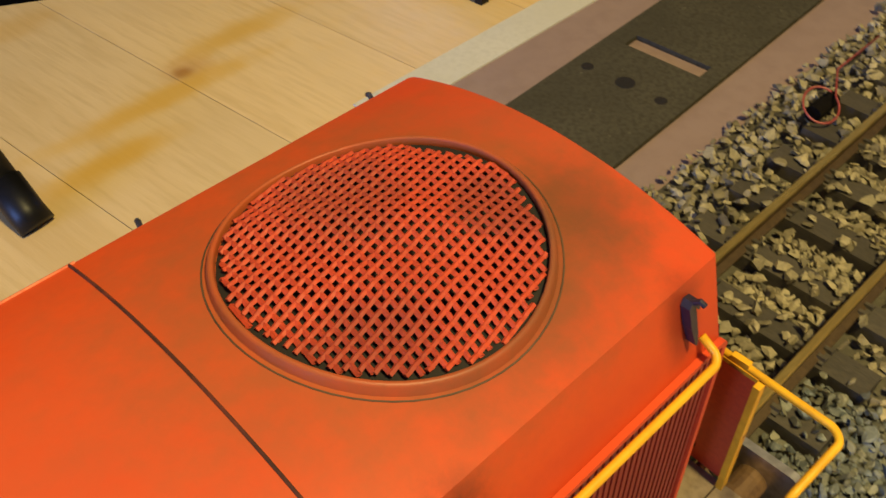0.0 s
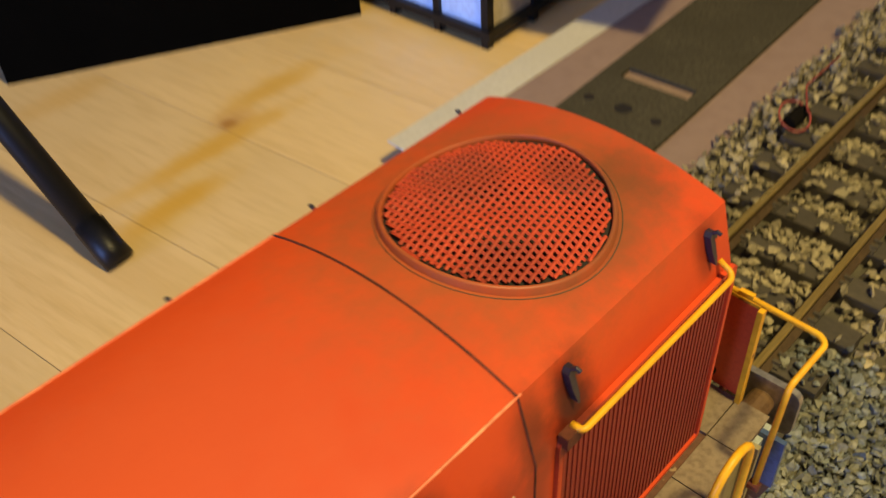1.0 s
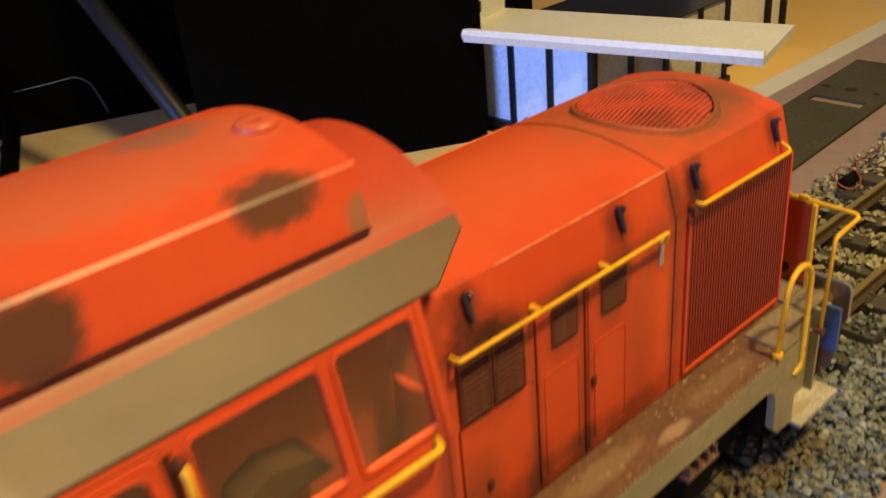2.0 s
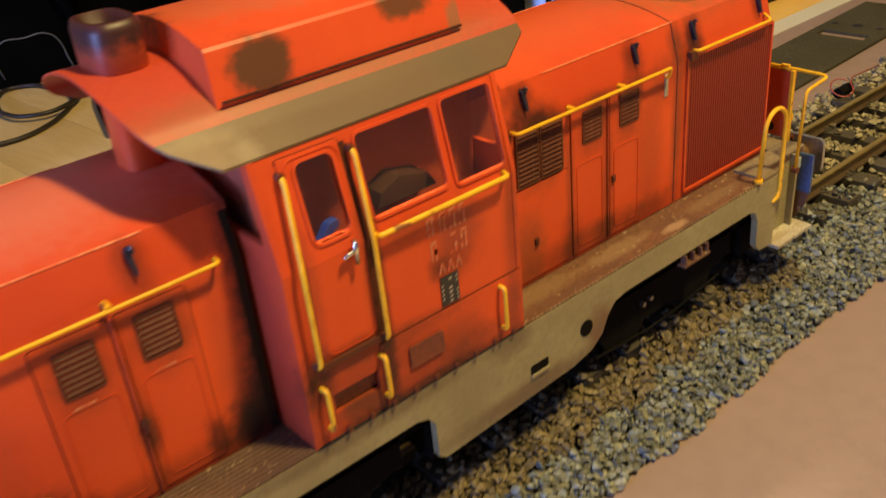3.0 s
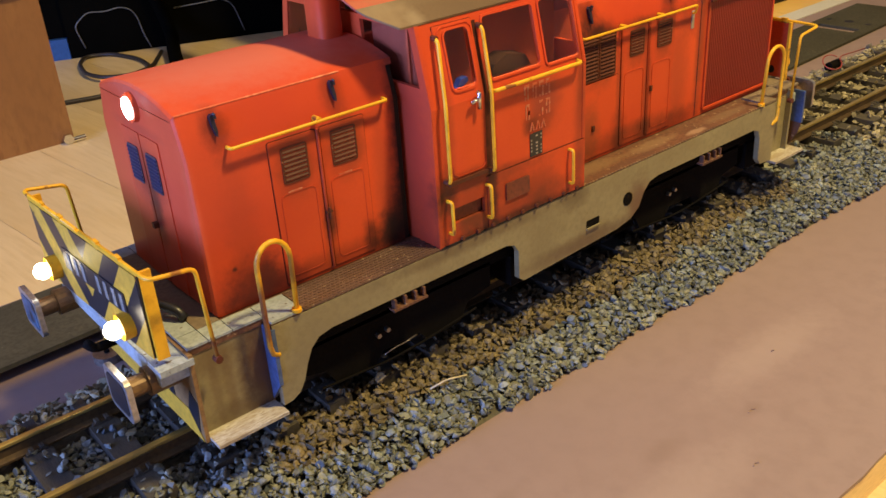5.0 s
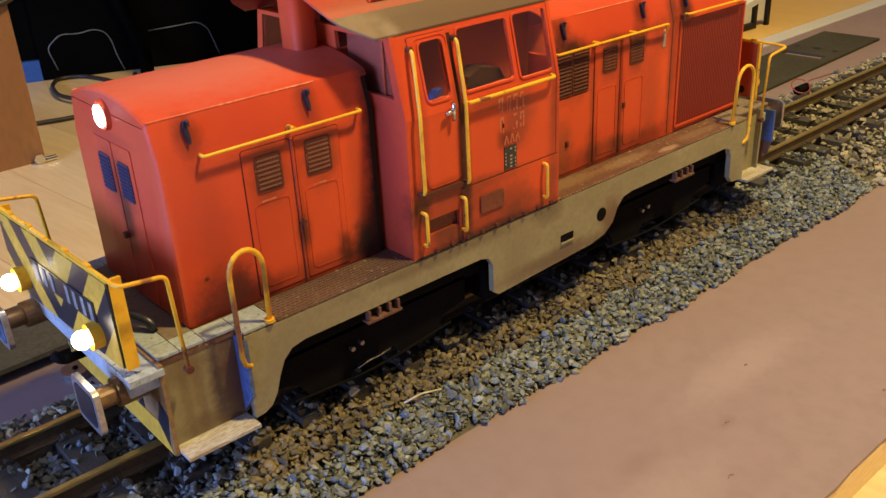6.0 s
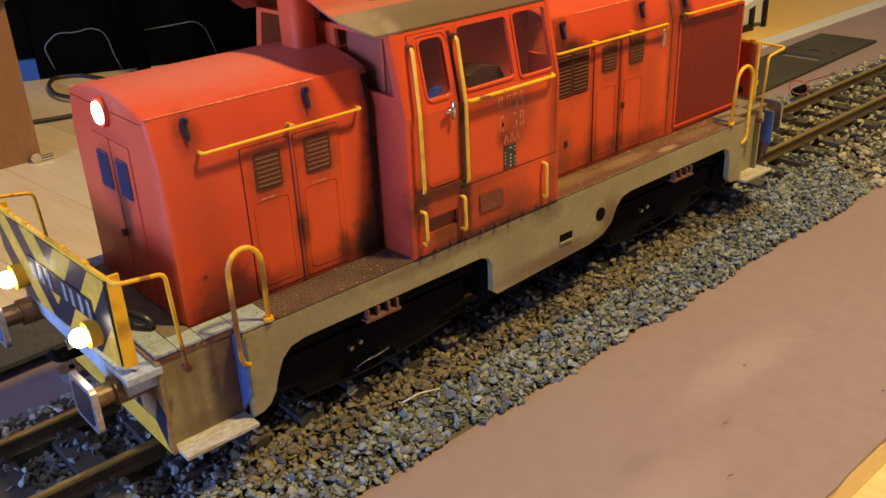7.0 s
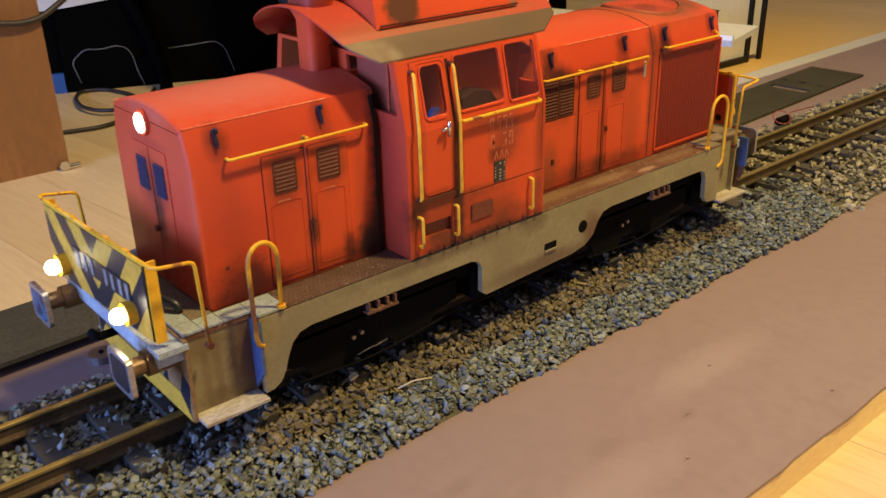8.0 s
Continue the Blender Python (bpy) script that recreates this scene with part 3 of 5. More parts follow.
for i in range(-8, 50):
    x = -86.5 + 30.6 * i + rng.uniform(-0.8, 0.8)
    z = rng.uniform(-0.3, 0.1)
    for name, me, y in [("sleeper", sleeper_me, 0)] + [("rail_clip", chair_me, q) for q in (-28.2, -20.2, 20.2, 28.2)]:
        o = new(name, me)
        o.parent = track
        o.location = (x * MM, y * MM, z * MM)


# ---- ballast ----
def stones(name, spots, coarse, mat, label):
    """Broken stones, each a rough faceted lump, at spots of (x, y, z, size)."""
    rg = np.random.RandomState(7)
    kinds = []
    for _ in range(14):
        b = bmesh.new()
        bmesh.ops.create_icosphere(b, subdivisions=1 if coarse else 2, radius=1.08)
        v = np.array([q.co for q in b.verts])
        f = np.array([[q.index for q in p.verts] for p in b.faces])
        for _ in range(6):
            d = rg.normal(size=3)
            d /= np.linalg.norm(d)
            cut = rg.uniform(0.08, 0.5)
            over = np.maximum(v @ d - cut, 0)
            v = v - over[:, None] * d
        v *= rg.uniform(0.8, 1.5, 3)
        kinds.append((v, f))
        b.free()
    verts, faces, at = [], [], 0
    for x, y, z, s in spots:
        v, f = kinds[rg.randint(len(kinds))]
        q, _ = np.linalg.qr(rg.normal(size=(3, 3)))
        p = (v * rg.uniform(0.8, 1.2, 3)) @ q.T
        p[:, 2] *= 0.8
        verts.append(p * s + (x, y, z))
        faces.append(f + at)
        at += len(v)
    verts, faces = np.concatenate(verts) * MM, np.concatenate(faces)
    me = bpy.data.meshes.new(name)
    me.from_pydata(verts.tolist(), [], faces.tolist())
    me.materials.append(mat)
    ob = new(name, me)
    return tagged(ob, label, "gravel", kind="stuff")


def bed_height(y):
    a = abs(y) if y < 0 else abs(y) * 1.07
    return float(np.interp(a, [0, 20, 42, 50, 62, 76, 90, 104], [15.5, 16, 17, 16.5, 11.5, 6.2, 1.4, 0.0]))


rg = np.random.RandomState(11)
near, far, dusty = [], [], []


def scatter(x0, x1, y0, y1, pitch, out, size):
    for x in np.arange(x0, x1, pitch):
        for y in np.arange(y0, y1, pitch):
            px, py = x + rg.uniform(-0.6, 0.6) * pitch, y + rg.uniform(-0.6, 0.6) * pitch
            edge = -89 + 5 * noise.noise(Vector((px * 0.03, 1.7, 0))) + 3.5 * noise.noise(Vector((px * 0.11, 4.0, 0))) if py < 0 else -(82 + 5 * noise.noise(Vector((px * 0.03, 7.7, 0))))
            if -abs(py) < edge or 19.6 < abs(py) < 28.8:
                continue
            s = size * rg.uniform(0.72, 1.4)
            on = abs(((px + 86.5 + 15.3) % 30.6) - 15.3) < 7.6 and abs(py) < 48.5
            if on and rg.rand() > (0.30 if abs(py) > 38 else 0.12 if px < -95 else 0.05 if px < 330 else 0.25):
                continue
            z = 21.6 + 0.4 * s if on else bed_height(py) + rg.uniform(-0.2, 1.0) * s * 0.9
            if abs(py) < 42 and not on:
                z = min(z, 19.5)
            spot = (px, py, max(z, 0.35 * s), s)
            (dusty if -100 < px < 320 and -64 + 7 * noise.noise(Vector((px * 0.05, 2.2, py * 0.05))) < py < 0 else out).append(spot)


scatter(-330, 430, -97, -28, 2.5, near, 1.75)
scatter(-330, 430, -97, -46, 3.0, near, 1.95)
scatter(-330, -95, -20, 20, 2.3, near, 1.75)
scatter(-330, 430, 28, 110, 4.4, far, 2.3)
scatter(-95, 300, -20, 20, 6.0, far, 2.3)
scatter(300, 700, -20, 20, 3.6, far, 2.2)
scatter(430, 1400, -97, 112, 4.6, far, 2.5)
stones("ballast_gravel", near, False, STONE, "grey-green broken stone ballast beside the sleepers")
stones("ballast_gravel", dusty, False, DUSTY_SHADE_STONE, "rust-dusted brown ballast under the locomotive edge, darkened for its shade")
stones("ballast_gravel", far, True, OLIVE_STONE, "dusty olive broken stone ballast further along the track")

# ---- the locomotive ----
loco = thing("diesel_locomotive", "weathered red model diesel locomotive with yellow handrails on the track", "locomotive")
DECK_X0, DECK_X1 = -136.0, 320.0

# running plate and solebars
bm = bmesh.new()
half = [(DECK_X0 + 9, 53.5), (-92.5, 53.5), (-92.5, 60.5), (284, 60.5), (284, 53.5), (DECK_X1, 53.5)]
prism(bm, half + [(x, -y) for x, y in half[::-1]], "z", 83.5, 86.4)
part("deck", bm, DECK, loco, "rust-brown worn running plate", bevel=0.4)
for s in (-1, 1):
    def bar(u, v, d, s=s):
        return (u, s * (61 + d), v)
    bm = bmesh.new()
    loop = [(-92.5, 85.5), (-92.5, 45), (-88, 45.5), (-84, 47.8), (-81, 52.5), (-78.5, 60), (-75.5, 66.5), (-71, 70.7), (-64, 72.2), (42, 72.2), (47.5, 70.5), (50.5, 66), (50.5, 50), (54, 47.5), (128, 50.5), (140, 53), (147, 58), (151, 66), (156, 71), (164, 72.5), (260, 72.5), (265.5, 70.5), (268, 65), (268.5, 50), (272, 46), (284, 45), (284, 85.5)]
    prism(bm, [(u, v) for u, v in loop], "y", s * 57.5, s * 61)
    solebar = part("solebar", bm, TAN, loco, "grimy tan frame side with cut-outs", bevel=0.5)
    if s < 0:
        part("opening", D((136.5, -61.05, 66.4), "y", 4.0, -0.2, 0.6, n=20), UNDER, solebar, "round dark hole")
        bm = bmesh.new()
        slab(bm, bar, rounded(102, 112.5, 60.2, 64.6, 0.8), -0.6, 0.15)
        part("opening", bm, UNDER, solebar, "small dark slot")
        bm = bmesh.new()
        box(bm, 102, 112.5, -62.0, -60.6, 59.0, 60.2)
        part("lip", bm, TAN, solebar)
    # bolted brackets under the frame
    for x in (-31, 205):
        bm = bmesh.new()
        box(bm, x, x + 20, s * 62.5 if s < 0 else 58, -58 if s < 0 else 62.5, 65.6, 66.8)
        for q in (1, 7, 13, 18):
            box(bm, x + q, x + q + 1.2, s * 62 if s < 0 else 59, -59 if s < 0 else 62, 66.8, 71.5)
        part("bracket", bm, DECK, loco, "rusty ribbed bracket", bevel=0.2)
    # corner step wells
    for x0, x1, sx in ((-127, -92.5, -1), (284, 318, 1)):
        wl = part("step_well", B(x0, x1, *sorted((s * 51.5, s * 53)), 44, 83.4), TAN, loco, "tan recessed step well plate", bevel=0.3)
        bm = bmesh.new()
        box(bm, x0 + 0.5, x1 - 0.5, *sorted((s * 52, s * 65)), 42.7, 44.2)
        part("step", bm, STEP, wl, "bare scuffed wooden tread", bevel=0.6)
        xe = x1
        bm = bmesh.new()
        zc = 45 if sx < 0 else 62
        prism(bm, [(s * 53, zc), (s * 61.5, max(56, zc)), (s * 61.5, 84), (s * 53, 84)], "x", xe - 0.9, xe + 0.9)
        part("end_plate", bm, BLUE_P, wl, "dark end plate tinted blue for the cool light")
        if sx > 0:
            bm = bmesh.new()
            prism(bm, [(s * 53, 44.2), (s * 59, 54), (s * 61, 62), (s * 53, 62)], "x", xe - 0.7, xe + 0.7)
            part("gusset", bm, DECK, wl, "dark brown lower gusset")

# tread plates with raised dashes, plain plates at the ends
for s in (-1, 1):
    tread = part("tread_plate", B(-76, -1, *sorted((s * 42.5, s * 61)), 86.4, 87.0), TREAD, loco, "dark worn tread plate with raised dashes", bevel=0.2)
    bm = bmesh.new()
    for i in range(31):
        for j in range(9):
            x, y = -74.5 + 2.4 * i + (1.2 if j % 2 else 0), s * (43.6 + 2.05 * j)
            box(bm, x - 0.8, x + 0.8, y - 0.26, y + 0.26, 86.95, 87.4)
    tagged(part("tread_relief", bm, TREAD, tread), kind="stuff")
    bm = bmesh.new()
    for i in range(142):
        x = -75 + 2.6 * i
        if -2 < x < 97:
            continue
        box(bm, x, x + 1.5, *sorted((s * 60.2, s * 60.95)), 86.1, 86.7)
    tagged(part("stud_edge", bm, surf("worn_stud_edge", (0.36, 0.24, 0.12), (0.13, 0.08, 0.05), 60, 300, 0.5, 0.1) if s < 0 else TAN, loco, "worn pale studs along the plate edge"), kind="stuff")
for y0, y1 in ((-58, -20), (-19.6, 19.6), (20, 58)):
    part("beam_plate", B(-141.0, -126.6, y0, y1, 82.0, 84.8), PLATE_GREY, loco, bevel=0.5)
for x0, x1, w in ((-127, -117.8, 53.9), (-117.4, -106.8, 53.9), (-106.4, -92.8, 53.9), (-92.4, -77, 61)):
    for y0, y1 in ((-w, -43.4), (-43, 43), (43.4, w)):
        if y0 == -43 and x0 > -110:
            continue
        part("deck_plate", B(x0, x1, y0, y1, 86.4, 87.5), REAR_PLATE if y0 == -43 and x0 > -118 else PLATE_GREY, loco, bevel=0.35)
for x0, x1, w in ((271, 283.8, 61), (284.2, 303, 53.9), (303.4, 321, 53.9)):
    for y0, y1 in ((-w, -43.4), (-43, 43), (43.4, w)):
        if y0 == -43 and x0 < 302:
            continue
        part("deck_plate", B(x0, x1, y0, y1, 86.4, 87.6), REAR_PLATE, loco, bevel=0.35)
part("brake_hose", T([(-126, -17, 87), (-125.5, -18, 92.5), (-123, -24, 94), (-119, -31, 92), (-117.5, -33, 88.5)], 2.3, 3), BLACK_P, loco, "black rubber hose on the deck", smooth=True)


# hoods
def hood_outline():
    top = [(36.2 * math.cos(a), 0) for a in [math.pi * i / 24 for i in range(25)]]
    top = [(y, 175 + 6.3 * (1 - (y / 36.2) ** 2)) for y, _ in top]
    return [(41, 87), (41, 157.5)] + top + [(-41, 157.5), (-41, 87)]


def hood(name, x0, x1, outer, label):
    bm = bmesh.new()
    prism(bm, hood_outline(), "x", x0, x1)
    sharp = [e for e in bm.edges if len(e.link_faces) == 2 and e.calc_face_angle(0) > 0.22]
    ends = [e for e in sharp if abs(e.verts[0].co.x - e.verts[1].co.x) < 0.1]
    longs = [e for e in sharp if e not in ends]
    bmesh.ops.bevel(bm, geom=longs, offset=1.7, segments=3, affect="EDGES", profile=0.6)
    rim = [e for e in bm.edges if len(e.link_faces) == 2 and e.calc_face_angle(0) > 1.2 and abs(e.verts[0].co.x - outer) < 0.01 and abs(e.verts[1].co.x - outer) < 0.01]
    bmesh.ops.bevel(bm, geom=rim, offset=2.6, segments=3, affect="EDGES", profile=0.5)
    return part(name, bm, RED_HOOD, loco, label, smooth="edges")


short_hood = hood("short_hood", -107.5, -5.8, -107.5, "red engine hood, front and top painted pinker for light, soot at the cab end")
long_hood = hood("long_hood", 99.5, 300.6, 300.6, "red engine hood, top painted paler for sheen, brown dust round the fan")

# Black block fills the hood-to-cab gap with shade as well as soot.
bm = bmesh.new()
prism(bm, [(y * 0.975, 87 + (z - 87) * 0.985) for y, z in hood_outline()], "x", -6.4, -2.6)
part("bellows", bm, WELL, loco, "black filler for the shadowed, sooty gap between the hood and the cab")
bm = bmesh.new()
prism(bm, [(37.2, 172.2)] + hood_outline()[2:-2] + [(-37.2, 172.2)], "x", -5.9, -2.4)
part("hood_lip", bm, RED_HOOD, short_hood, smooth="edges")


def hood_seam(x, parent):
    bm = bmesh.new()
    pts = [(x, y * 1.002, z + 0.05) for y, z in hood_outline()]
    pts = pts[1:-1]
    tube(bm, [(x, -41.05, 88)] + [(p[0], p[1], p[2]) for p in pts[::-1]] + [(x, 41.05, 88)], 0.3, 6)
    part("seam", bm, surf("seam_grime", (0.14, 0.028, 0.014), (0.05, 0.016, 0.01), 60, 500, 0.7, 0.1), parent, "dark grimy joint")


hood_seam(223.0, long_hood)
# Thin pale tubes draw the highlight along the worn hood crease.
EDGE_HIGHLIGHT = surf("pale_red_edge_highlight", (0.86, 0.34, 0.17), (0.70, 0.13, 0.05), 60, 400, 0.45, 0.1)
for hood_part, x0, x1 in ((short_hood, -106, -30), (long_hood, 140, 224)):
    for s in (-1, 1):
        part("worn_edge", T([(x0, s * 36.15, 174.9), (x1, s * 36.15, 174.9)], 0.42), EDGE_HIGHLIGHT, hood_part, "pale line for the highlight on the worn edge")


def louvre(x0, x1, z0, z1, s, parent, n):
    """A framed louvre on a hood side: flat backing coloured as shade, and tilted slats."""
    def put(u, v, d):
        return (u, s * (41 + d), v)
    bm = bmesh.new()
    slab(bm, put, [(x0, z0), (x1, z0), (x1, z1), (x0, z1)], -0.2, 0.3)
    panel = part("louvre", bm, LOUVRE_SHADE, parent, "brown stained louvre panel, backing dark for shade")
    bm = bmesh.new()
    frame_ring(bm, put, x0 + 0.5, x1 - 0.5, z0 + 0.5, z1 - 0.5, 0.4, 0.8, -0.1, 0.9)
    part("surround", bm, LOUVRE, panel)
    pitch = (z1 - z0 - 1.4) / n
    bm = bmesh.new()
    h = pitch * 0.62
    prism(bm, [(s * 41.1, h * 0.5), (s * 42.0, -h * 0.5), (s * 42.2, -h * 0.2), (s * 41.2, h * 0.9)], "x", x0 + 0.7, x1 - 0.7)
    me = finish(bm, "slat", LOUVRE)
    for i in range(n):
        o = new("slat", me)
        o.parent = panel
        o.location = (0, 0, (z0 + 0.7 + pitch * (i + 0.5)) * MM)


def hood_door(x0, x1, z0, z1, s, parent, inset=True, louvres=(), n=8):
    def put(u, v, d):
        return (u, s * (41 + d), v)
    bm = bmesh.new()
    slab(bm, put, rounded(x0, x1, z0, z1, 1.0, 3), -0.5, 0.55)
    door = part("door", bm, RED_HOOD, parent, "red hood door", bevel=0.18)
    bm = bmesh.new()
    frame_ring(bm, put, x0, x1, z0, z1, 1.0, 0.42, -0.2, 0.09)
    part("gap", bm, SEAM, door, "dark gap round the door")
    if inset:
        bm = bmesh.new()
        frame_ring(bm, put, x0 + 3.2, x1 - 3.0, z0 + 3.5, z0 + (z1 - z0) * 0.63, 2.2, 0.45, 0.45, 0.8)
        part("pressed_rim", bm, RED_HOOD, door)
    for l in louvres:
        louvre(*l, s, door, n)
    return door


def hook(x, s, parent):
    """A dark lifting hook on the sloping shoulder."""
    m = (157.5, 175)
    def at(z, off):
        y = 41 - (z - m[0]) * 4.8 / 17.5
        return y + off
    bm = bmesh.new()
    prism(bm, [(x - 0.4, 171.8), (x + 0.5, 172.7), (x + 2.0, 172.5), (x + 2.6, 171.2), (x + 2.1, 170.4), (x + 1.4, 171.2), (x + 1.5, 166.0), (x + 1.1, 164.0), (x + 0.6, 164.2), (x - 0.2, 168)], "y", 0, 1.3)
    for v in bm.verts:
        v.co.y = s * at(v.co.z, 0.1 + v.co.y * 1.4)
    tube(bm, [(x + 0.9, s * at(172.0, 1.2), 172.2), (x + 1.2, s * at(172.0, 2.6), 173.2), (x + 1.4, s * at(172.0, 3.4), 172.6)], 0.55, 8)
    part("lifting_hook", bm, HOOK, parent, "dark blackened lifting hook", bevel=0.25)


def grab(pts, r, parent, fil=2.5, name="handrail", label="chipped yellow handrail"):
    return part(name, T(pts, r, fil), YELLOW, parent, label, smooth=True)


for s in (-1, 1):
    # short hood side
    hood_door(-71.5, -48.6, 89, 155.2, s, short_hood, True, [(-66, -53.6, 135.5, 151.2)], 7)
    hood_door(-46.2, -23.4, 89, 155.2, s, short_hood, True, [(-41, -28.4, 136.5, 152.2)], 7)
    bm = bmesh.new()
    tube(bm, [(-47.4, s * 41.6, 89), (-47.4, s * 41.6, 155)], 0.75, 8)
    part("hinge_post", bm, RED_HOOD, short_hood)
    bm = bmesh.new()
    box(bm, -48.2, -45.2, *sorted((s * 41.4, s * 43)), 116, 117.2)
    tube(bm, [(-46.6, s * 42.6, 118.5), (-46.6, s * 42.8, 113)], 0.6, 6)
    part("latch", bm, LOUVRE, short_hood, "stained door latch")
    for x in (-61.5, -35.5):
        bm = bmesh.new()
        box(bm, x - 3.4, x + 3.4, *sorted((s * 41.5, s * 41.75)), 131.2, 131.9)
        part("scuff_plate", bm, FADED, short_hood, "thin pale scuffed strip")
    rail = grab([(-88.9, s * 41, 159), (-88.9, s * 44.6, 159), (-11.9, s * 44.6, 159.4), (-11.9, s * 40.8, 159.4)], 0.75, short_hood, 1.5)
    part("bracket", D((-47.4, s * 42.8, 159.8), "y", 1.3, -2.2, 2.2, n=10), YELLOW, rail)
    hook(-92.5, s, short_hood), hook(-36.5, s, short_hood)
    # long hood side
    hood_door(118, 149, 89, 132.2, s, long_hood, False)
    louvre(119, 131.4, 133.5, 157, s, long_hood, 11)
    louvre(132.6, 145.4, 133.5, 157, s, long_hood, 11)
    hood_door(151, 173, 89, 156, s, long_hood, True, [(158, 169.8, 140, 154)], 7)
    hood_door(175.4, 197.5, 89, 156, s, long_hood, True, [(182, 194.6, 140, 154.4)], 7)
    for x, z in ((128, 106), (177.5, 117)):
        bm = bmesh.new()
        box(bm, x - 1, x + 1, *sorted((s * 41.3, s * 42.4)), z - 1.6, z + 1.6)
        disc(bm, (x, s * 42.3, z), "y", 0.8, -0.4, 0.6, n=10)
        part("latch", bm, LOUVRE, long_hood, "stained door latch", bevel=0.2)
    bm = bmesh.new()
    tube(bm, [(174.2, s * 41.4, 89), (174.2, s * 41.4, 156)], 0.6, 8)
    part("hinge_post", bm, RED_HOOD, long_hood)
    rail = grab([(117, s * 41, 158.6), (117, s * 44.8, 158.6), (213.5, s * 44.8, 158.4), (214.3, s * 43, 153.5), (214.3, s * 41, 153)], 0.75, long_hood, 1.6)
    for x in (150, 182):
        part("bracket", D((x, s * 42.8, 158.6), "y", 1.1, -2.0, 2.0, n=10), YELLOW, rail)
    bm = bmesh.new()
    box(bm, 213.6, 216.2, *sorted((s * 41.0, s * 41.35)), 144, 154.5)
    part("label_plate", bm, WHITE_P, long_hood, "small worn pale plate")
    for x in (126.5, 194.5, 236, 289):
        hook(x, s, long_hood)
    # radiator with upright slats
    def rput(u, v, d, s=s):
        return (u, s * (41 + d), v)
    # Flat backing coloured darker for the shade between the slats.
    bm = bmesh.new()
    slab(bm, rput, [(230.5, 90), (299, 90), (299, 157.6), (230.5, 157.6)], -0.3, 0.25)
    radiator = part("radiator", bm, surf("radiator_gap_shade", (0.20, 0.02, 0.010), (0.16, 0.016, 0.009), 40, 500, 0.6, 0.1) if s < 0 else LOUVRE_SHADE, long_hood, "dark red radiator grille with upright slats")
    bm = bmesh.new()
    frame_ring(bm, rput, 231, 298.6, 91, 157, 0.6, 1.4, -0.2, 1.1)
    part("surround", bm, RED_HOOD, radiator, bevel=0.25)
    bm = bmesh.new()
    box(bm, -0.5, 0.5, *sorted((s * 41.2, s * 41.55)), 92, 157)
    slat_me = finish(bm, "slat", RADIATOR)
    for i in range(36):
        o = new("slat", slat_me)
        o.parent = radiator
        o.location = ((232.4 + 1.86 * i) * MM, 0, 0)
    rail = grab([(234, s * 41.5, 160.4), (234, s * 44.4, 160.6), (291.5, s * 44.6, 160.4), (293, s * 43.6, 161.0), (293, s * 40.2, 163)], 0.8, long_hood, 1.4)
    bm = bmesh.new()
    box(bm, 230.2, 234.8, *sorted((s * 41, s * 43.5)), 156.6, 160.4)
    part("bracket", bm, LOUVRE, rail, "stained dark bracket", bevel=0.4)

# fan: raised ring that follows the crown, sooty well, warped wire mesh
def crown(y):
    return 181.3 - 6.3 * (y / 36.2) ** 2


FAN = (258.5, -1.1)
bm = bmesh.new()
lathe(bm, (*FAN, 180), [(25.9, -2), (25.9, 2.7), (26.1, 3.0), (26.6, 3.05), (27.0, 2.7), (27.4, 1.2), (27.9, 0.25), (28.2, -1.5)], 72, 0.004)
for v in bm.verts:
    v.co.z += crown(v.co.y) - 181.3
fan = part("fan_ring", bm, RED_HOOD, long_hood, "raised red fan ring with a soot-dark seam", smooth=True)
bm = bmesh.new()
tube(bm, [(FAN[0] + 28.1 * math.cos(a), FAN[1] + 28.1 * math.sin(a), 181.25 - 6.3 * ((FAN[1] + 28.1 * math.sin(a)) / 36.2) ** 2) for a in [2 * math.pi * i / 64 for i in range(65)]], 0.18, 6)
part("grime_line", bm, surf("ring_grime", (0.03, 0.018, 0.012), (0.10, 0.06, 0.03), 60, 300, 0.7, 0.1), fan, "dark grime round the ring")
bm = bmesh.new()
lathe(bm, (*FAN, 181.3), [(0.01, 0.2), (8, 0.2), (16, 0.2), (21, 0.2), (25.85, 0.2), (25.85, -0.6), (0.01, -0.6)], 48)
for v in bm.verts:
    v.co.z += crown(v.co.y) - 181.3
part("fan_well", bm, WELL, fan, "sooty black fan well")


def mesh_height(x, y):
    """The sagging and buckled screen."""
    r = math.hypot(x, y)
    z = crown(FAN[1] + y) + 2.5 - 0.0024 * r * r + 0.25 * math.sin(x * 0.16 + 1) * math.cos(y * 0.13) + 0.25 * math.sin((x + y) * 0.31)
    z -= 0.35 * max(0.0, (-x * 0.8 - y * 0.6 - 13) / 12)
    return z


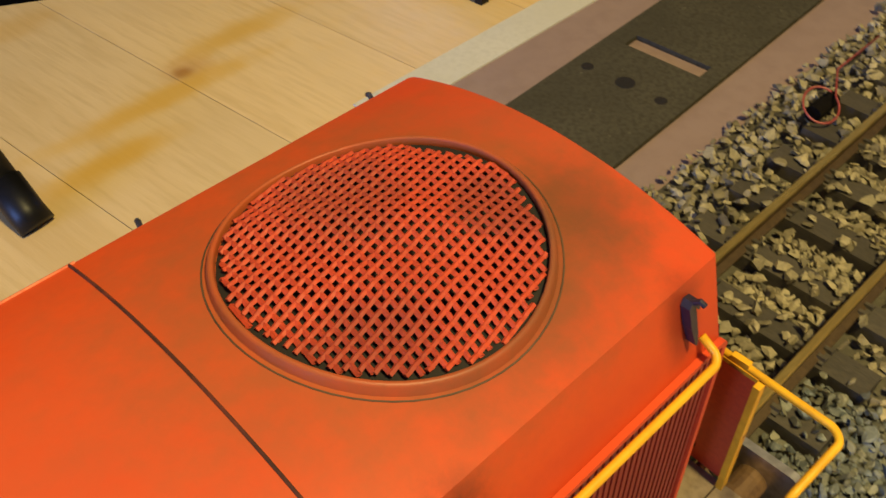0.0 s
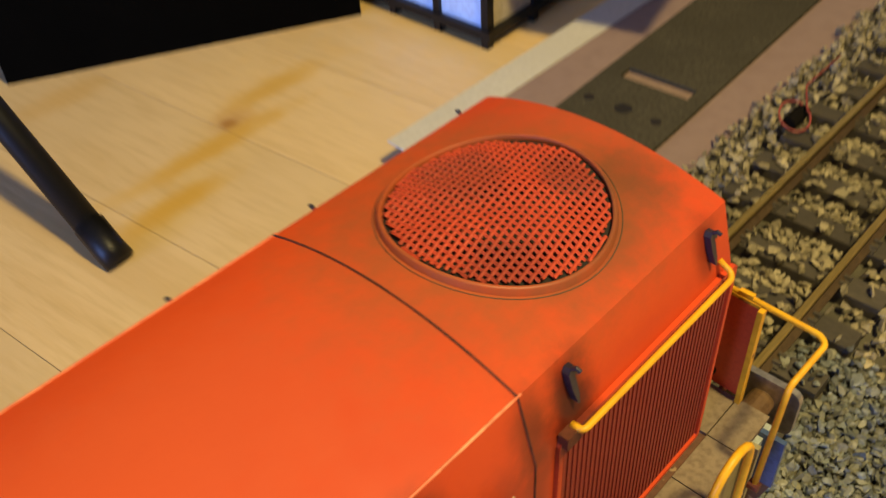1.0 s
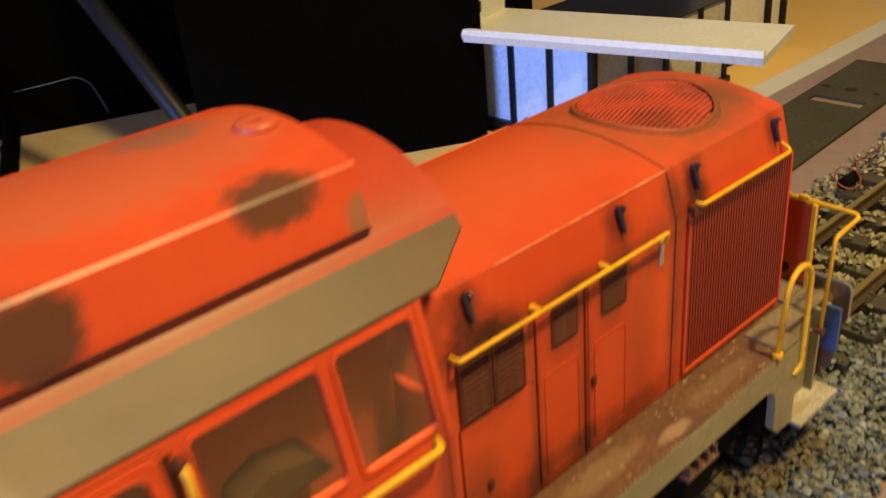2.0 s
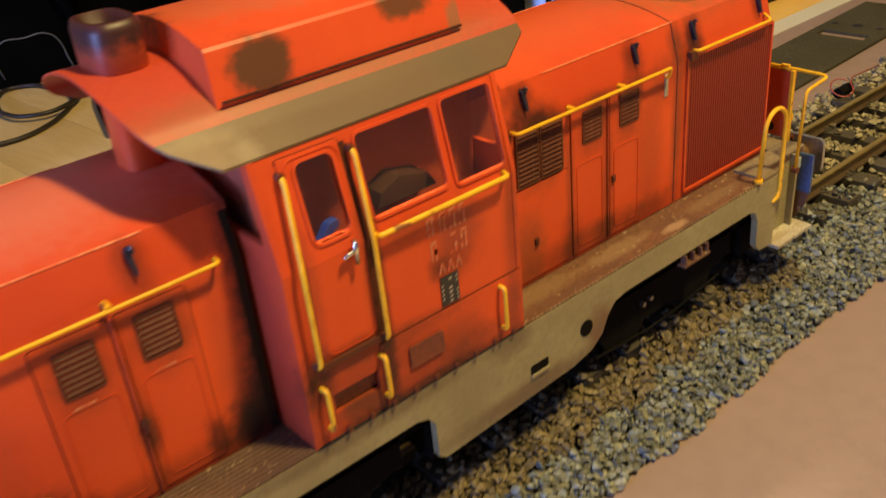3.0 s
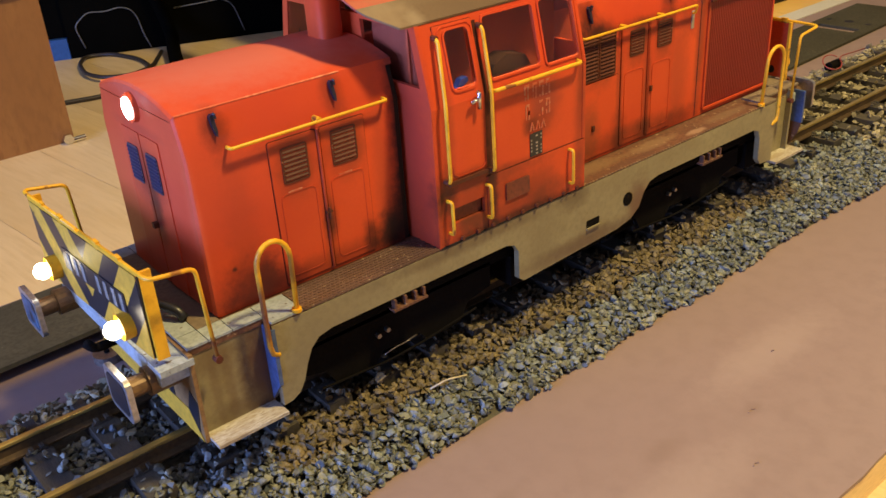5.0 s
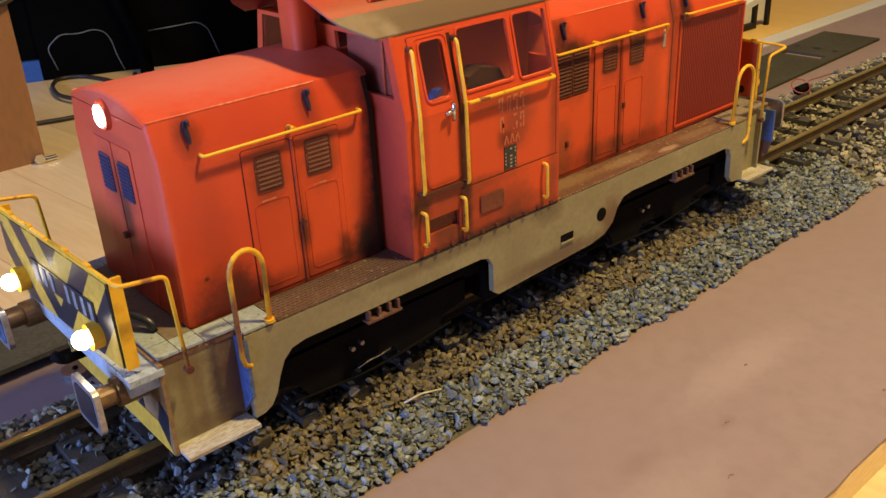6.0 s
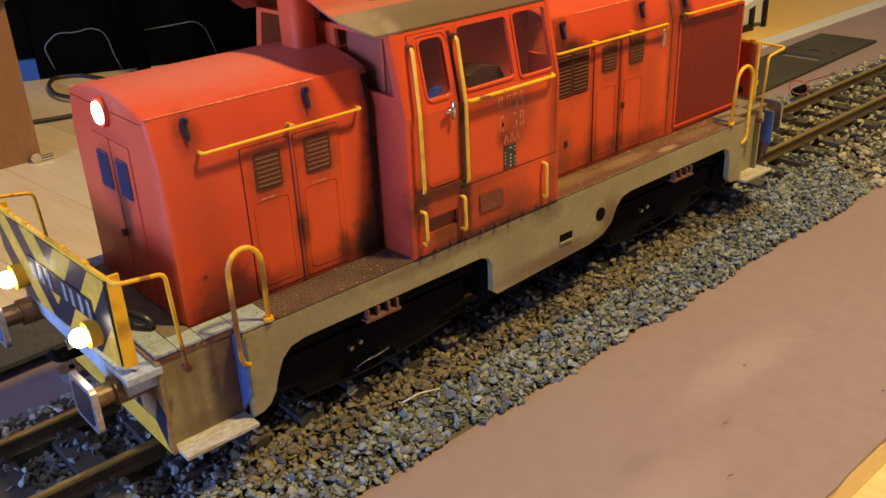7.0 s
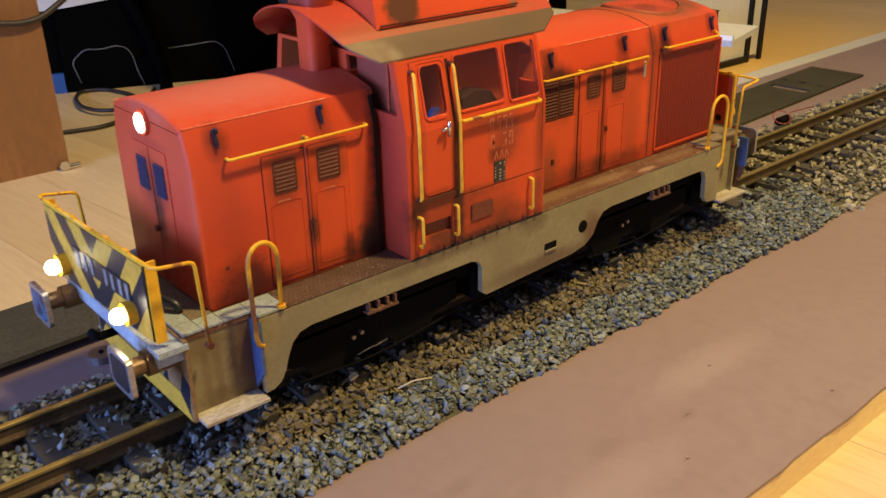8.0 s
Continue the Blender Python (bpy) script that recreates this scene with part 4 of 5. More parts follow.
bm = bmesh.new()
PITCH_A, PITCH_B, R_MESH = 2.25, 1.45, 25.3
for fam in (1, -1):
    d = Vector((PITCH_A / 2, fam * PITCH_B, 0)).normalized()
    d = Matrix.Rotation(radians(-42), 3, "Z") @ d
    nrm = Vector((-d.y, d.x, 0))
    gap = PITCH_A * PITCH_B / math.hypot(PITCH_A / 2, PITCH_B)
    for k in range(-18, 19):
        off = k * gap
        if abs(off) > R_MESH - 0.4:
            continue
        half = math.sqrt(R_MESH ** 2 - off ** 2) - rng.uniform(0, 0.9)
        lo_s, hi_s = -half, half
        for gx, gy, lim in ((-0.96, -0.28, 24.2), (0.92, 0.39, 23.4), (0.90, -0.43, 24.4)):
            base, rate = off * (nrm.x * gx + nrm.y * gy), d.x * gx + d.y * gy
            if rate > 0.02:
                hi_s = min(hi_s, (lim + rng.uniform(-0.5, 0.5) - base) / rate)
            elif rate < -0.02:
                lo_s = max(lo_s, (lim + rng.uniform(-0.5, 0.5) - base) / rate)
        if hi_s - lo_s < 2:
            continue
        n = max(6, int((hi_s - lo_s) / 0.9))
        rows = []
        for i in range(n + 1):
            p = nrm * off + d * (lo_s + (hi_s - lo_s) * i / n)
            z = mesh_height(p.x, p.y) + fam * 0.05 + 0.1 * math.sin(i * 2.2 + k)
            rows.append([bm.verts.new((FAN[0] + q.x, FAN[1] + q.y, z + h)) for q, h in ((p - nrm * 0.47, 0), (p, 0.36), (p + nrm * 0.47, 0), (p, -0.2))])
        for a, b in zip(rows, rows[1:]):
            for j in range(4):
                bm.faces.new((a[j], b[j], b[(j + 1) % 4], a[(j + 1) % 4]))
part("wire_mesh", bm, MESH, fan, "buckled dusty red wire mesh")

BLUE_LOUVRE = surf("blue_black_louvre", (0.017, 0.024, 0.058), (0.012, 0.017, 0.042), 60, 500, 0.38, 0.1)
# front of the short hood: lamp, louvred doors
lamp = part("headlamp", D((-107.8, 0, 171.5), "x", 6.0, -1.8, 0.6, n=28, r2=6.6), RED, short_hood, "lit round headlamp in a red bezel", bevel=0.3)
part("lens", D((-109.2, 0, 171.5), "x", 4.7, -1.2, 0.2, n=28), LED_COOL, lamp, "glowing white lens")
for y in (-9.5, 9.5):
    def fput(u, v, d):
        return (-107.5 - d, u, v)
    bm = bmesh.new()
    slab(bm, fput, rounded(y - 9, y + 9, 89, 160, 1.0, 3), -0.4, 0.45)
    door = part("door", bm, RED_HOOD, short_hood, "red front hood door", bevel=0.15)
    bm = bmesh.new()
    slab(bm, fput, rounded(y - 5.6, y + 5.6, 136, 153, 1.5, 3), 0.3, 0.8)
    panel = part("louvre", bm, BLUE_LOUVRE, door, "blue-black louvre")
    bm = bmesh.new()
    prism(bm, [(-108.2, 0.7), (-108.75, -0.4), (-108.6, -0.6), (-108.1, 0.4)], "y", y - 5, y + 5)
    me = finish(bm, "slat", BLUE_LOUVRE)
    for i in range(9):
        o = new("slat", me)
        o.parent = panel
        o.location = (0, 0, (137.6 + 1.72 * i) * MM)
bm = bmesh.new()
box(bm, -110.2, -107.6, -1.2, 1.2, 117, 119.5)
part("latch", bm, LOUVRE, short_hood, bevel=0.3)

# ---- cab ----
def cab_y(v):
    return 61 if v <= 154.5 else 61 - (v - 154.5) * 0.225


part("cab_floor", B(0.5, 96.5, -59, 59, 86.4, 88), UNDER, loco, "dark cab floor")
WIN = [(13.4, 27.2, 160, 185.8), (36.4, 68.8, 159.6, 188), (72.4, 95.6, 158.4, 188.4)]
for s in (-1, 1):
    def side(u, v, d, s=s):
        return (u, s * (cab_y(v) + d), v)
    bm = bmesh.new()
    sheet(bm, [-0.5, 99], [86.5, 113, 154.5, 190.3], WIN + [(9.6, 28.6, 96.5, 104.2)], side, 2.0)
    wall = part("side_wall", bm, RED_CAB, loco, "red cab side with windows and a door")
    bm = bmesh.new()
    slab(bm, side, [(9.6, 96.5), (28.6, 96.5), (28.6, 104.2), (9.6, 104.2)], -3.4, -2.6)
    part("foot_recess", bm, surf("recess_grime", (0.24, 0.055, 0.024), (0.13, 0.034, 0.016), 50, 500, 0.6, 0.1) if s < 0 else UNDER, wall, "dirty dark foothold recess")
    # lower skirt slightly proud, with bolts
    bm = bmesh.new()
    sheet(bm, [30.5, 99], [87, 113.8], [], lambda u, v, d, s=s: (u, s * (61.5 + d), v), 0.6)
    part("skirt_panel", bm, RED_CAB, wall, bevel=0.15)
    part("seam", B(30.5, 99, *sorted((s * 61.05, s * 61.3)), 113.8, 114.25), SEAM, wall, "dark joint above the skirt")
    for i in range(9):
        part("bolt", D((13 + 10 * i, s * 61.9, 88.0), "y", 1.1, -0.7, 0.5, n=8), LOUVRE, wall)
    part("grime_line", B(0, 99, *sorted((s * 60.9, s * 61.4)), 86.0, 86.9), WELL, wall, "dark joint along the deck")
    bm = bmesh.new()
    slab(bm, lambda u, v, d, s=s: (u, s * (61.5 + d), v), rounded(42, 57.8, 97.6, 106.6, 0.8), 0, 0.9)
    part("vent_cover", bm, surf("brown_cover", (0.20, 0.045, 0.02), (0.13, 0.03, 0.016), 60, 500, 0.5, 0.1) if s < 0 else RED_CAB, wall, "brown stained cover plate", bevel=0.25)
    # cab door
    def lput(u, v, d, s=s):
        return (u, s * (cab_y(v) + d), v)
    bm = bmesh.new()
    sheet(bm, [8.2, 30.6], [118.5, 154.5, 188.4], [(13.4, 27.2, 160, 185.8)], lambda u, v, d, s=s: (u, s * (cab_y(v) + 0.55 + d), v), 0.6)
    door = part("cab_door", bm, RED_CAB, loco, "red cab door with rounded window", bevel=0.15)
    bm = bmesh.new()
    frame_ring(bm, lput, 8.2, 30.6, 118.8, 188.2, 0.4, 0.45, -0.2, 0.1)
    part("gap", bm, SEAM, door, "dark gap round the door")
    bm = bmesh.new()
    frame_ring(bm, lput, 10.2, 29.6, 120, 187.4, 3.4, 0.5, 0.4, 0.95)
    part("rim", bm, RED_CAB, door)
    bm = bmesh.new()
    frame_ring(bm, lput, 13.4, 27.2, 160, 185.8, 2.8, 1.0, -0.6, 1.2)
    part("window_frame", bm, RED_CAB, door)
    bm = bmesh.new()
    slab(bm, lput, rounded(13.2, 27.4, 159.7, 186, 2.6), -0.7, -0.2)
    pane = part("pane", bm, GLASS, door)
    pane.visible_shadow = False
    bm = bmesh.new()
    sheet(bm, [30.8, 33.2], [118.8, 154.5, 187], [], lambda u, v, d, s=s: (u, s * (cab_y(v) + 0.12 + d), v), 0.3)
    part("groove", bm, SEAM, door, "grimy dark groove beside the door")
    bm = bmesh.new()
    yy = s * 62.6
    tube(bm, [(25.6, yy, 157.2), (25.6, yy + s * 1.0, 157.0), (25.4, yy + s * 1.0, 149.6)], 1.0, 8)
    tube(bm, [(25.6, yy + s * 0.8, 154.4), (20.8, yy + s * 1.0, 153.4)], 0.9, 8)
    part("handle", bm, CHROME, door, "bright metal door handle", smooth=True)
    bm = bmesh.new()
    box(bm, 6.5, 31.5, *sorted((s * 61, s * 63)), 116.8, 118.6)
    part("sill", bm, LOUVRE, door, "grimy door sill", bevel=0.3)
    # fixed side windows
    for u0, u1, v0, v1 in WIN[1:]:
        bm = bmesh.new()
        frame_ring(bm, lput, u0 + 0.4, u1 - 0.4, v0 + 0.4, v1 - 0.4, 2.0, 1.0, -0.8, 0.7)
        wf = part("window_frame", bm, RED_CAB, wall, "red rounded window frame")
        bm = bmesh.new()
        slab(bm, lput, rounded(u0 + 0.2, u1 - 0.2, v0 + 0.2, v1 - 0.2, 2.0), -1.0, -0.5)
        pane = part("pane", bm, GLASS, wf)
        pane.visible_shadow = False
    # grab rails
    for x, x1, z0, z1 in ((5.0, 8.0, 119.5, 183.5), (32.4, 34.0, 117.2, 184)):
        r = grab([(x, s * 60, z0), (x, s * 65, z0), (x, s * 64.4, 156), (x1, s * 57.8, z1), (x1, s * 53.4, z1 + 0.8)], 0.92, wall, 2.4)
        for u, z, off in ((x, z0, 62.6), (x1, z1 + 0.6, 55.4)):
            part("foot", D((u, s * off, z), "y", 1.3, -1.6, 1.6, n=10), LOUVRE, r, "blackened rail foot")
    for x, z0, z1 in ((5.2, 93, 109.6), (29.8, 93, 110.2), (87.0, 92.6, 111.2)):
        grab([(x, s * 61, z1), (x + 0.4, s * 64.4, z1), (x + 0.6, s * 64.4, z0), (x + 0.6, s * 61, z0)], 0.85, wall, 1.5, label="short chipped yellow grab rail")
    grab([(34.6, s * 61, 155.6), (34.6, s * 64.4, 155.8), (92.6, s * 64.4, 155.8), (93.6, s * 60.6, 156)], 1.0, wall, 1.5)
    if s < 0:
        # worn road number, owner's lettering and data plate as plain bars
        rnd = random.Random(3)
        for z0, xs in ((144.4, (56.2, 61.4, 66.0, 70.6)), (134.6, (56.6, 65.8, 70.6))):
            for x in xs:
                bm = bmesh.new()
                cuts = sorted(rnd.uniform(0, 7.6) for _ in range(3))
                for a, b in ((0, cuts[0]), (cuts[1], 7.8)):
                    box(bm, x + rnd.uniform(0, 0.5), x + 1.2, -61.18, -61.05, z0 + a, z0 + b)
                    box(bm, x + 2.2, x + 3.4 + rnd.uniform(-0.4, 0.2), -61.17, -61.05, z0 + 7.8 - b, z0 + 7.8 - a * 0.6)
                box(bm, x + 0.9, x + 2.6, -61.16, -61.05, z0 + 6.6, z0 + 7.8)
                part("faded_mark", bm, FADED, wall, "worn-off pale marking")
        for x in (59.6, 63.6, 67.4):
            bm = bmesh.new()
            prism(bm, [(x, 128.2), (x + 0.9, 128.2), (x + 1.7, 131.6), (x + 2.5, 128.2), (x + 3.2, 128.2), (x + 2.1, 132.6), (x + 1.2, 132.6)], "y", -61.3, -61.05)
            part("owner_mark", bm, FADED, wall, "faded pale lettering shape")
        bm = bmesh.new()
        box(bm, 59.6, 68.0, -61.4, -61.05, 115.0, 127.0)
        plate = part("data_plate", bm, BLACK_P, wall, "black data plate with white bars")
        bm = bmesh.new()
        for r_ in range(6):
            for c_, w in ((60.0, 0.7), (63.4, 1.3), (66.8, 0.6)):
                if (r_ * 3 + int(c_)) % 5:
                    box(bm, c_, c_ + w, -61.5, -61.38, 115.7 + 1.85 * r_, 116.5 + 1.85 * r_)
        part("white_bars", bm, WHITE_P, plate, "white bars of small print")

for x, sx in ((-0.5, -1), (99, 1)):
    def endput(u, v, d, x=x, sx=sx):
        return (x + sx * (d + 0.35), u * (cab_y(v) + 0.3) / 61.0, v)
    bm = bmesh.new()
    sheet(bm, [-61, 61], [86.6, 154.5, 190.6], [(-56, -15, 163.5, 188.6), (15, 56, 163.5, 188.6)], endput, 2.2)
    end = part("end_wall", bm, RED_CAB, loco, "red cab end wall with two windows")
    for y0, y1 in ((-56, -15), (15, 56)):
        bm = bmesh.new()
        slab(bm, endput, [(y0, 163.5), (y1, 163.5), (y1, 188.6), (y0, 188.6)], -1.0, -0.5)
        pane = part("pane", bm, GLASS, end)
        pane.visible_shadow = False
part("inner_partition", B(4, 96, -42.5, -41, 88.2, 190), INTERIOR, loco, "dark red partition inside the cab")
# cab inside: desk, seat and lining
part("inner_lining", B(5.2, 6.0, -52, -14.5, 160, 189), surf("brown_red_lining", (0.22, 0.045, 0.022), (0.17, 0.035, 0.018), 30, 500, 0.7, 0.1, spec=0.1), loco, "dark brown lining behind the cab end window")
bm = bmesh.new()
prism(bm, [(44, 158), (46, 163), (54, 166.5), (66, 164), (70, 158)], "y", -52, -42.6)
part("control_desk", bm, surf("dark_desk", (0.055, 0.022, 0.012), (0.04, 0.018, 0.01), 60, 500, 0.6, 0.1, spec=0.2), loco, "dark brown control desk inside the cab", bevel=1.0)
bm = bmesh.new()
prism(bm, [(17.5, 158), (19, 157.6), (25.6, 161.4), (25.0, 163.4), (21.5, 163)], "y", -56.5, -53)
part("desk_screen", bm, surf("blue_tag", (0.02, 0.05, 0.36), (0.015, 0.035, 0.25), 40, 500, 0.35, 0.1), loco, "small blue panel inside the cab window", bevel=0.4)

# roof: curved skin with tan sloping edges and cut corners
prof = [(-53.2, 189.4), (-44.4, 195.8), (-41.6, 198.2), (-37, 202.2), (-26, 207.6), (-13, 211.4), (0, 212.6), (13, 211.4), (26, 207.6), (37, 202.2), (41.6, 198.2), (44.4, 195.8), (53.2, 189.4)]
xa = [-8, -19, -21.5, -24.2, -26.2, -27, -27, -27, -26.2, -24.2, -21.5, -19, -8]
xb = [105.5, 122.3, 123, 123.6, 124.2, 124.6, 124.8, 124.6, 124.2, 123.6, 123, 122.3, 105.5]
def between(a, i, t):
    """A smooth curve through the values of a, straight along the folded edges."""
    if i < 2 or i > len(a) - 4:
        return a[i] + t * (a[i + 1] - a[i])
    p0, p1, p2, p3 = a[max(i - 1, 0)], a[i], a[i + 1], a[min(i + 2, len(a) - 1)]
    return p1 + 0.5 * t * (p2 - p0 + t * (2 * p0 - 5 * p1 + 4 * p2 - p3 + t * (3 * (p1 - p2) + p3 - p0)))


def roof_skin(i0, i1, name, mat, label):
    bm = bmesh.new()
    rows = []
    ys, zs = [p[0] for p in prof], [p[1] + 2.0 for p in prof]
    for j in range((i1 - i0) * 4 + 1):
        i, t = min(i0 + j // 4, i1 - 1), j / 4 - min(j // 4, i1 - i0 - 1)
        y, z, f0, f1 = between(ys, i, t), between(zs, i, t), between(xa, i, t), between(xb, i, t)
        rows.append([bm.verts.new((x, y, z - k)) for k in (0, 0.9) for x in (f0, f1)])
    for a, b in zip(rows, rows[1:]):
        for p, q in ((0, 1), (1, 3), (3, 2), (2, 0)):
            bm.faces.new((a[p], a[q], b[q], b[p]))
    for r in (rows[0], rows[-1]):
        bm.faces.new((r[0], r[1], r[3], r[2]))
    return part(name, bm, mat, loco, label, bevel=0.3, smooth="edges")
roof_skin(2, 10, "roof", ROOF_RED, "faded red curved cab roof")
roof_skin(0, 2, "roof_edge", ROOF_TAN, "dusty tan sloping roof edge")
roof_skin(10, 12, "roof_edge", ROOF_RED, "faded red sloping roof edge")

# raised roof box
bm = bmesh.new()
lo = [(-38.6, 203.5), (-33.2, 219.2), (-32.2, 220.2)] + [(-30 + 6 * i, 225.2 - 4.6 * ((-30 + 6 * i) / 30) ** 2) for i in range(11)] + [(32.2, 220.2), (33.2, 219.2), (38.6, 203.5)]
rows = [[bm.verts.new((x, y, z)) for y, z in lo] for x in (1.5, 99)]
for i, (y, z) in enumerate(lo):
    rows[0][i].co.x += (z - 206) * 0.12
    rows[1][i].co.x += (z - 206) * 0.12
n = len(lo)
bm.faces.new(rows[0]), bm.faces.new(rows[1][::-1])
for i in range(n):
    bm.faces.new((rows[0][i], rows[1][i], rows[1][(i + 1) % n], rows[0][(i + 1) % n]))
roof_box = part("roof_box", bm, RED_BOX, loco, "raised red roof box with brown soot patches", bevel=1.8, smooth="edges")
bm = bmesh.new()
lathe(bm, (93, -4, 223.2), [(6, 0), (6, 2.5), (5, 3.6), (0.01, 3.8), (0.01, 0)], 20)
for s in (-1, 1):
    part("gap", T([(3, s * 39.2, 205.2), (98, s * 39.2, 205.2)], 0.5), SEAM, roof_box, "dark joint at the foot of the box")
part("roof_vent", bm, RED_BOX, roof_box, "low round roof vent", smooth=True)

# exhaust stack in front of the cab
bm = bmesh.new()
levels = [(178, 6.6, 8.0), (206, 6.6, 8.0), (212, 8.8, 12.0), (226, 8.8, 12.4), (229, 7.9, 11.4), (229.2, 6.4, 9.6), (222, 6.2, 9.4)]
prev = None
for z, rx, ry in levels:
    ring = [bm.verts.new((-11.5 + rx * math.copysign(abs(math.cos(a)) ** 0.6, math.cos(a)), ry * math.copysign(abs(math.sin(a)) ** 0.6, math.sin(a)), z)) for a in [2 * math.pi * i / 28 for i in range(28)]]
    if prev:
        for i in range(28):
            bm.faces.new((prev[i], prev[(i + 1) % 28], ring[(i + 1) % 28], ring[i]))
    prev = ring
bm.faces.new(prev)
part("exhaust_pipe", bm, RED_BOX, loco, "red exhaust pipe with a sooty mouth", smooth=True)

# ---- ends: chevron panels, lamps, rails, buffers ----
def chevrons(x, skew, face, parent, y1, z0, z1, slope):
    """Yellow and black slanting stripes that meet in a V, as thin painted pieces."""
    for half in (-1, 1):
        for lo, hi, mat in ((-44, -23, BLACK_P), (-23, -7, DULL_YELLOW), (-7, 7.5, BLACK_P), (7.5, 22, DULL_YELLOW), (22, 37, BLACK_P), (37, 56, DULL_YELLOW)):
            poly = [(lo, z0), (hi, z0), (hi + slope * (z1 - z0), z1), (lo + slope * (z1 - z0), z1)]
            # clip to the half panel
            def clip(poly, axis, lim, keep):
                out = []
                for p, q in zip(poly, poly[1:] + poly[:1]):
                    a, b = keep * (p[axis] - lim) >= 0, keep * (q[axis] - lim) >= 0
                    if a:
                        out.append(p)
                    if a != b:
                        t = (lim - p[axis]) / (q[axis] - p[axis])
                        out.append((p[0] + t * (q[0] - p[0]), p[1] + t * (q[1] - p[1])))
                return out
            poly = clip(poly, 0, 0.0, 1)
            poly = clip(poly, 0, abs(y1), -1) if len(poly) > 2 else []
            if len(poly) > 2:
                bm = bmesh.new()
                slab(bm, lambda u, v, d: (x + skew * (half * u) + face * d, half * u, v), poly, 0.0, 0.25)
                part("stripe", bm, mat, parent, "black stripe" if mat is BLACK_P else "yellow stripe")


# Far buffer faces only: blue reflected light put into the greasy colour.
BUFFER_REFLECTION = surf("greasy_face_blue_reflection", (0.07, 0.15, 0.23), (0.03, 0.06, 0.10), 60, 300, 0.4, 0.1, speck=((0.015, 0.017, 0.02), 0.56))


def end_gear(x, f, lit):
    """Buffer beam, chevron panel, lamps, rails and buffers of one end; f is -1 towards the near end."""
    sk = 0.045 * f
    bm = bmesh.new()
    wide = 54 if f < 0 else 44.5
    prism(bm, [(2 - wide, 88.2), (-wide, 126), (wide, 126), (wide - 2, 88.2)], "x", 0, 1.4)
    for v in bm.verts:
        v.co.x = x + f * (v.co.x - 0.7) - abs(sk) * v.co.y * (1 if f < 0 else -1) * 1.0
    panel = part("end_panel", bm, BLACK_P if f < 0 else RED, loco, "end panel with yellow and black slanting stripes" if f < 0 else "orange-red inner side of the end panel")
    chevrons(x + f * 0.75, -abs(sk) * (1 if f < 0 else -1), f, panel, wide - 1, 88.4, 125.6, 0.88 if f < 0 else -0.88)
    if f < 0:
        bm = bmesh.new()
        slab(bm, lambda u, v, d: (x - 1.2 - abs(sk) * u - d, u, v), [(-38, 102.2), (23, 102.2), (23, 112.4), (-38, 112.4)], 0, 0.25)
        plate = part("number_board", bm, BLACK_P, panel, "black band with pale bars")
        for i, u in enumerate((-36.4, -29.4, -21.6, -14.6, 0.4, 7.6, 15)):
            bm = bmesh.new()
            slab(bm, lambda q, v, d: (x - 1.5 - abs(sk) * q - d, q, v), [(u, 103.2), (u + 3.0, 103.2), (u + 3.0, 111.4), (u, 111.4)], 0, 0.2)
            part("pale_bar", bm, NUMBER, plate)
    bm = bmesh.new()
    box(bm, -0.8, 1.0, -wide, wide, 125.9, 127.0)
    for v in bm.verts:
        v.co.x = x - f * v.co.x - abs(sk) * v.co.y * (1 if f < 0 else -1)
    part("top_flange", bm, YELLOW, panel, "chipped yellow top edge of the panel", bevel=0.3)
    for s in (-1, 1):
        dx = -abs(sk) * s * 56 * (1 if f < 0 else -1)
        part("side_flange", B(*sorted((x + dx, x + dx - f * (5.0 if f < 0 else 2.5))), *sorted((s * (wide - 1.4), s * (wide + 0.2))), 87.6, 127), YELLOW, panel, "yellow panel flange", bevel=0.3)
        grab([(x + dx * 0.04, s * 2, 127.2), (x + dx, s * 60, 127.2), (x + dx - f * 2, s * 62.5, 127), (x + dx - f * 19, s * 61.5, 124.5), (x + dx - f * 21, s * 61, 81)], 0.92, panel, 3.0)
        part("rail_end", D((x + dx - f * 21, s * 61, 82), "y", 1.7, -1.6, 1.6, n=10), LOUVRE, panel)
        for yy in (18, 38):
            part("bracket", B(x + dx * yy / 56 - 0.8, x + dx * yy / 56 + 0.8, s * yy - 2.2, s * yy + 2.2, 125.5, 128.8), YELLOW, panel, bevel=0.3)
        lx = x + f * 2 - abs(sk) * s * 36.5 * (1 if f < 0 else -1)
        case = part("marker_lamp", D((lx, s * 36.5, 98), "x", 5.6, *sorted((-f * 2.0, f * 3.4)), n=24), YELLOW, panel, "lit marker lamp in a yellow case" if lit else "yellow marker lamp case", bevel=0.4)
        if lit:
            bm = bmesh.new()
            bmesh.ops.create_uvsphere(bm, u_segments=20, v_segments=12, radius=3.9)
            for v in bm.verts:
                v.co = Vector((v.co.x + lx + f * 6.0, v.co.y + s * 36.5, v.co.z + 98))
            part("lens", bm, LED, case, "glowing warm white lens", smooth=True)
        else:
            part("lens", D((lx + f * 3.3, s * 36.5, 98), "x", 4.3, -0.4, 0.4, n=20), GLASS, case)
        # hoop rails at the corner steps
        h0, h1 = (x + 46.5, x + 62) if f < 0 else (x - 39, x - 57.5)
        bm = bmesh.new()
        a0 = [(h0 - f * 5, s * 58, 71.5), (h0 - f * 3.5, s * 61, 71), (h0 - f * 0.8, s * 61.8, 73), (h0, s * 61.8, 77), (h0, s * 61.8, 114)]
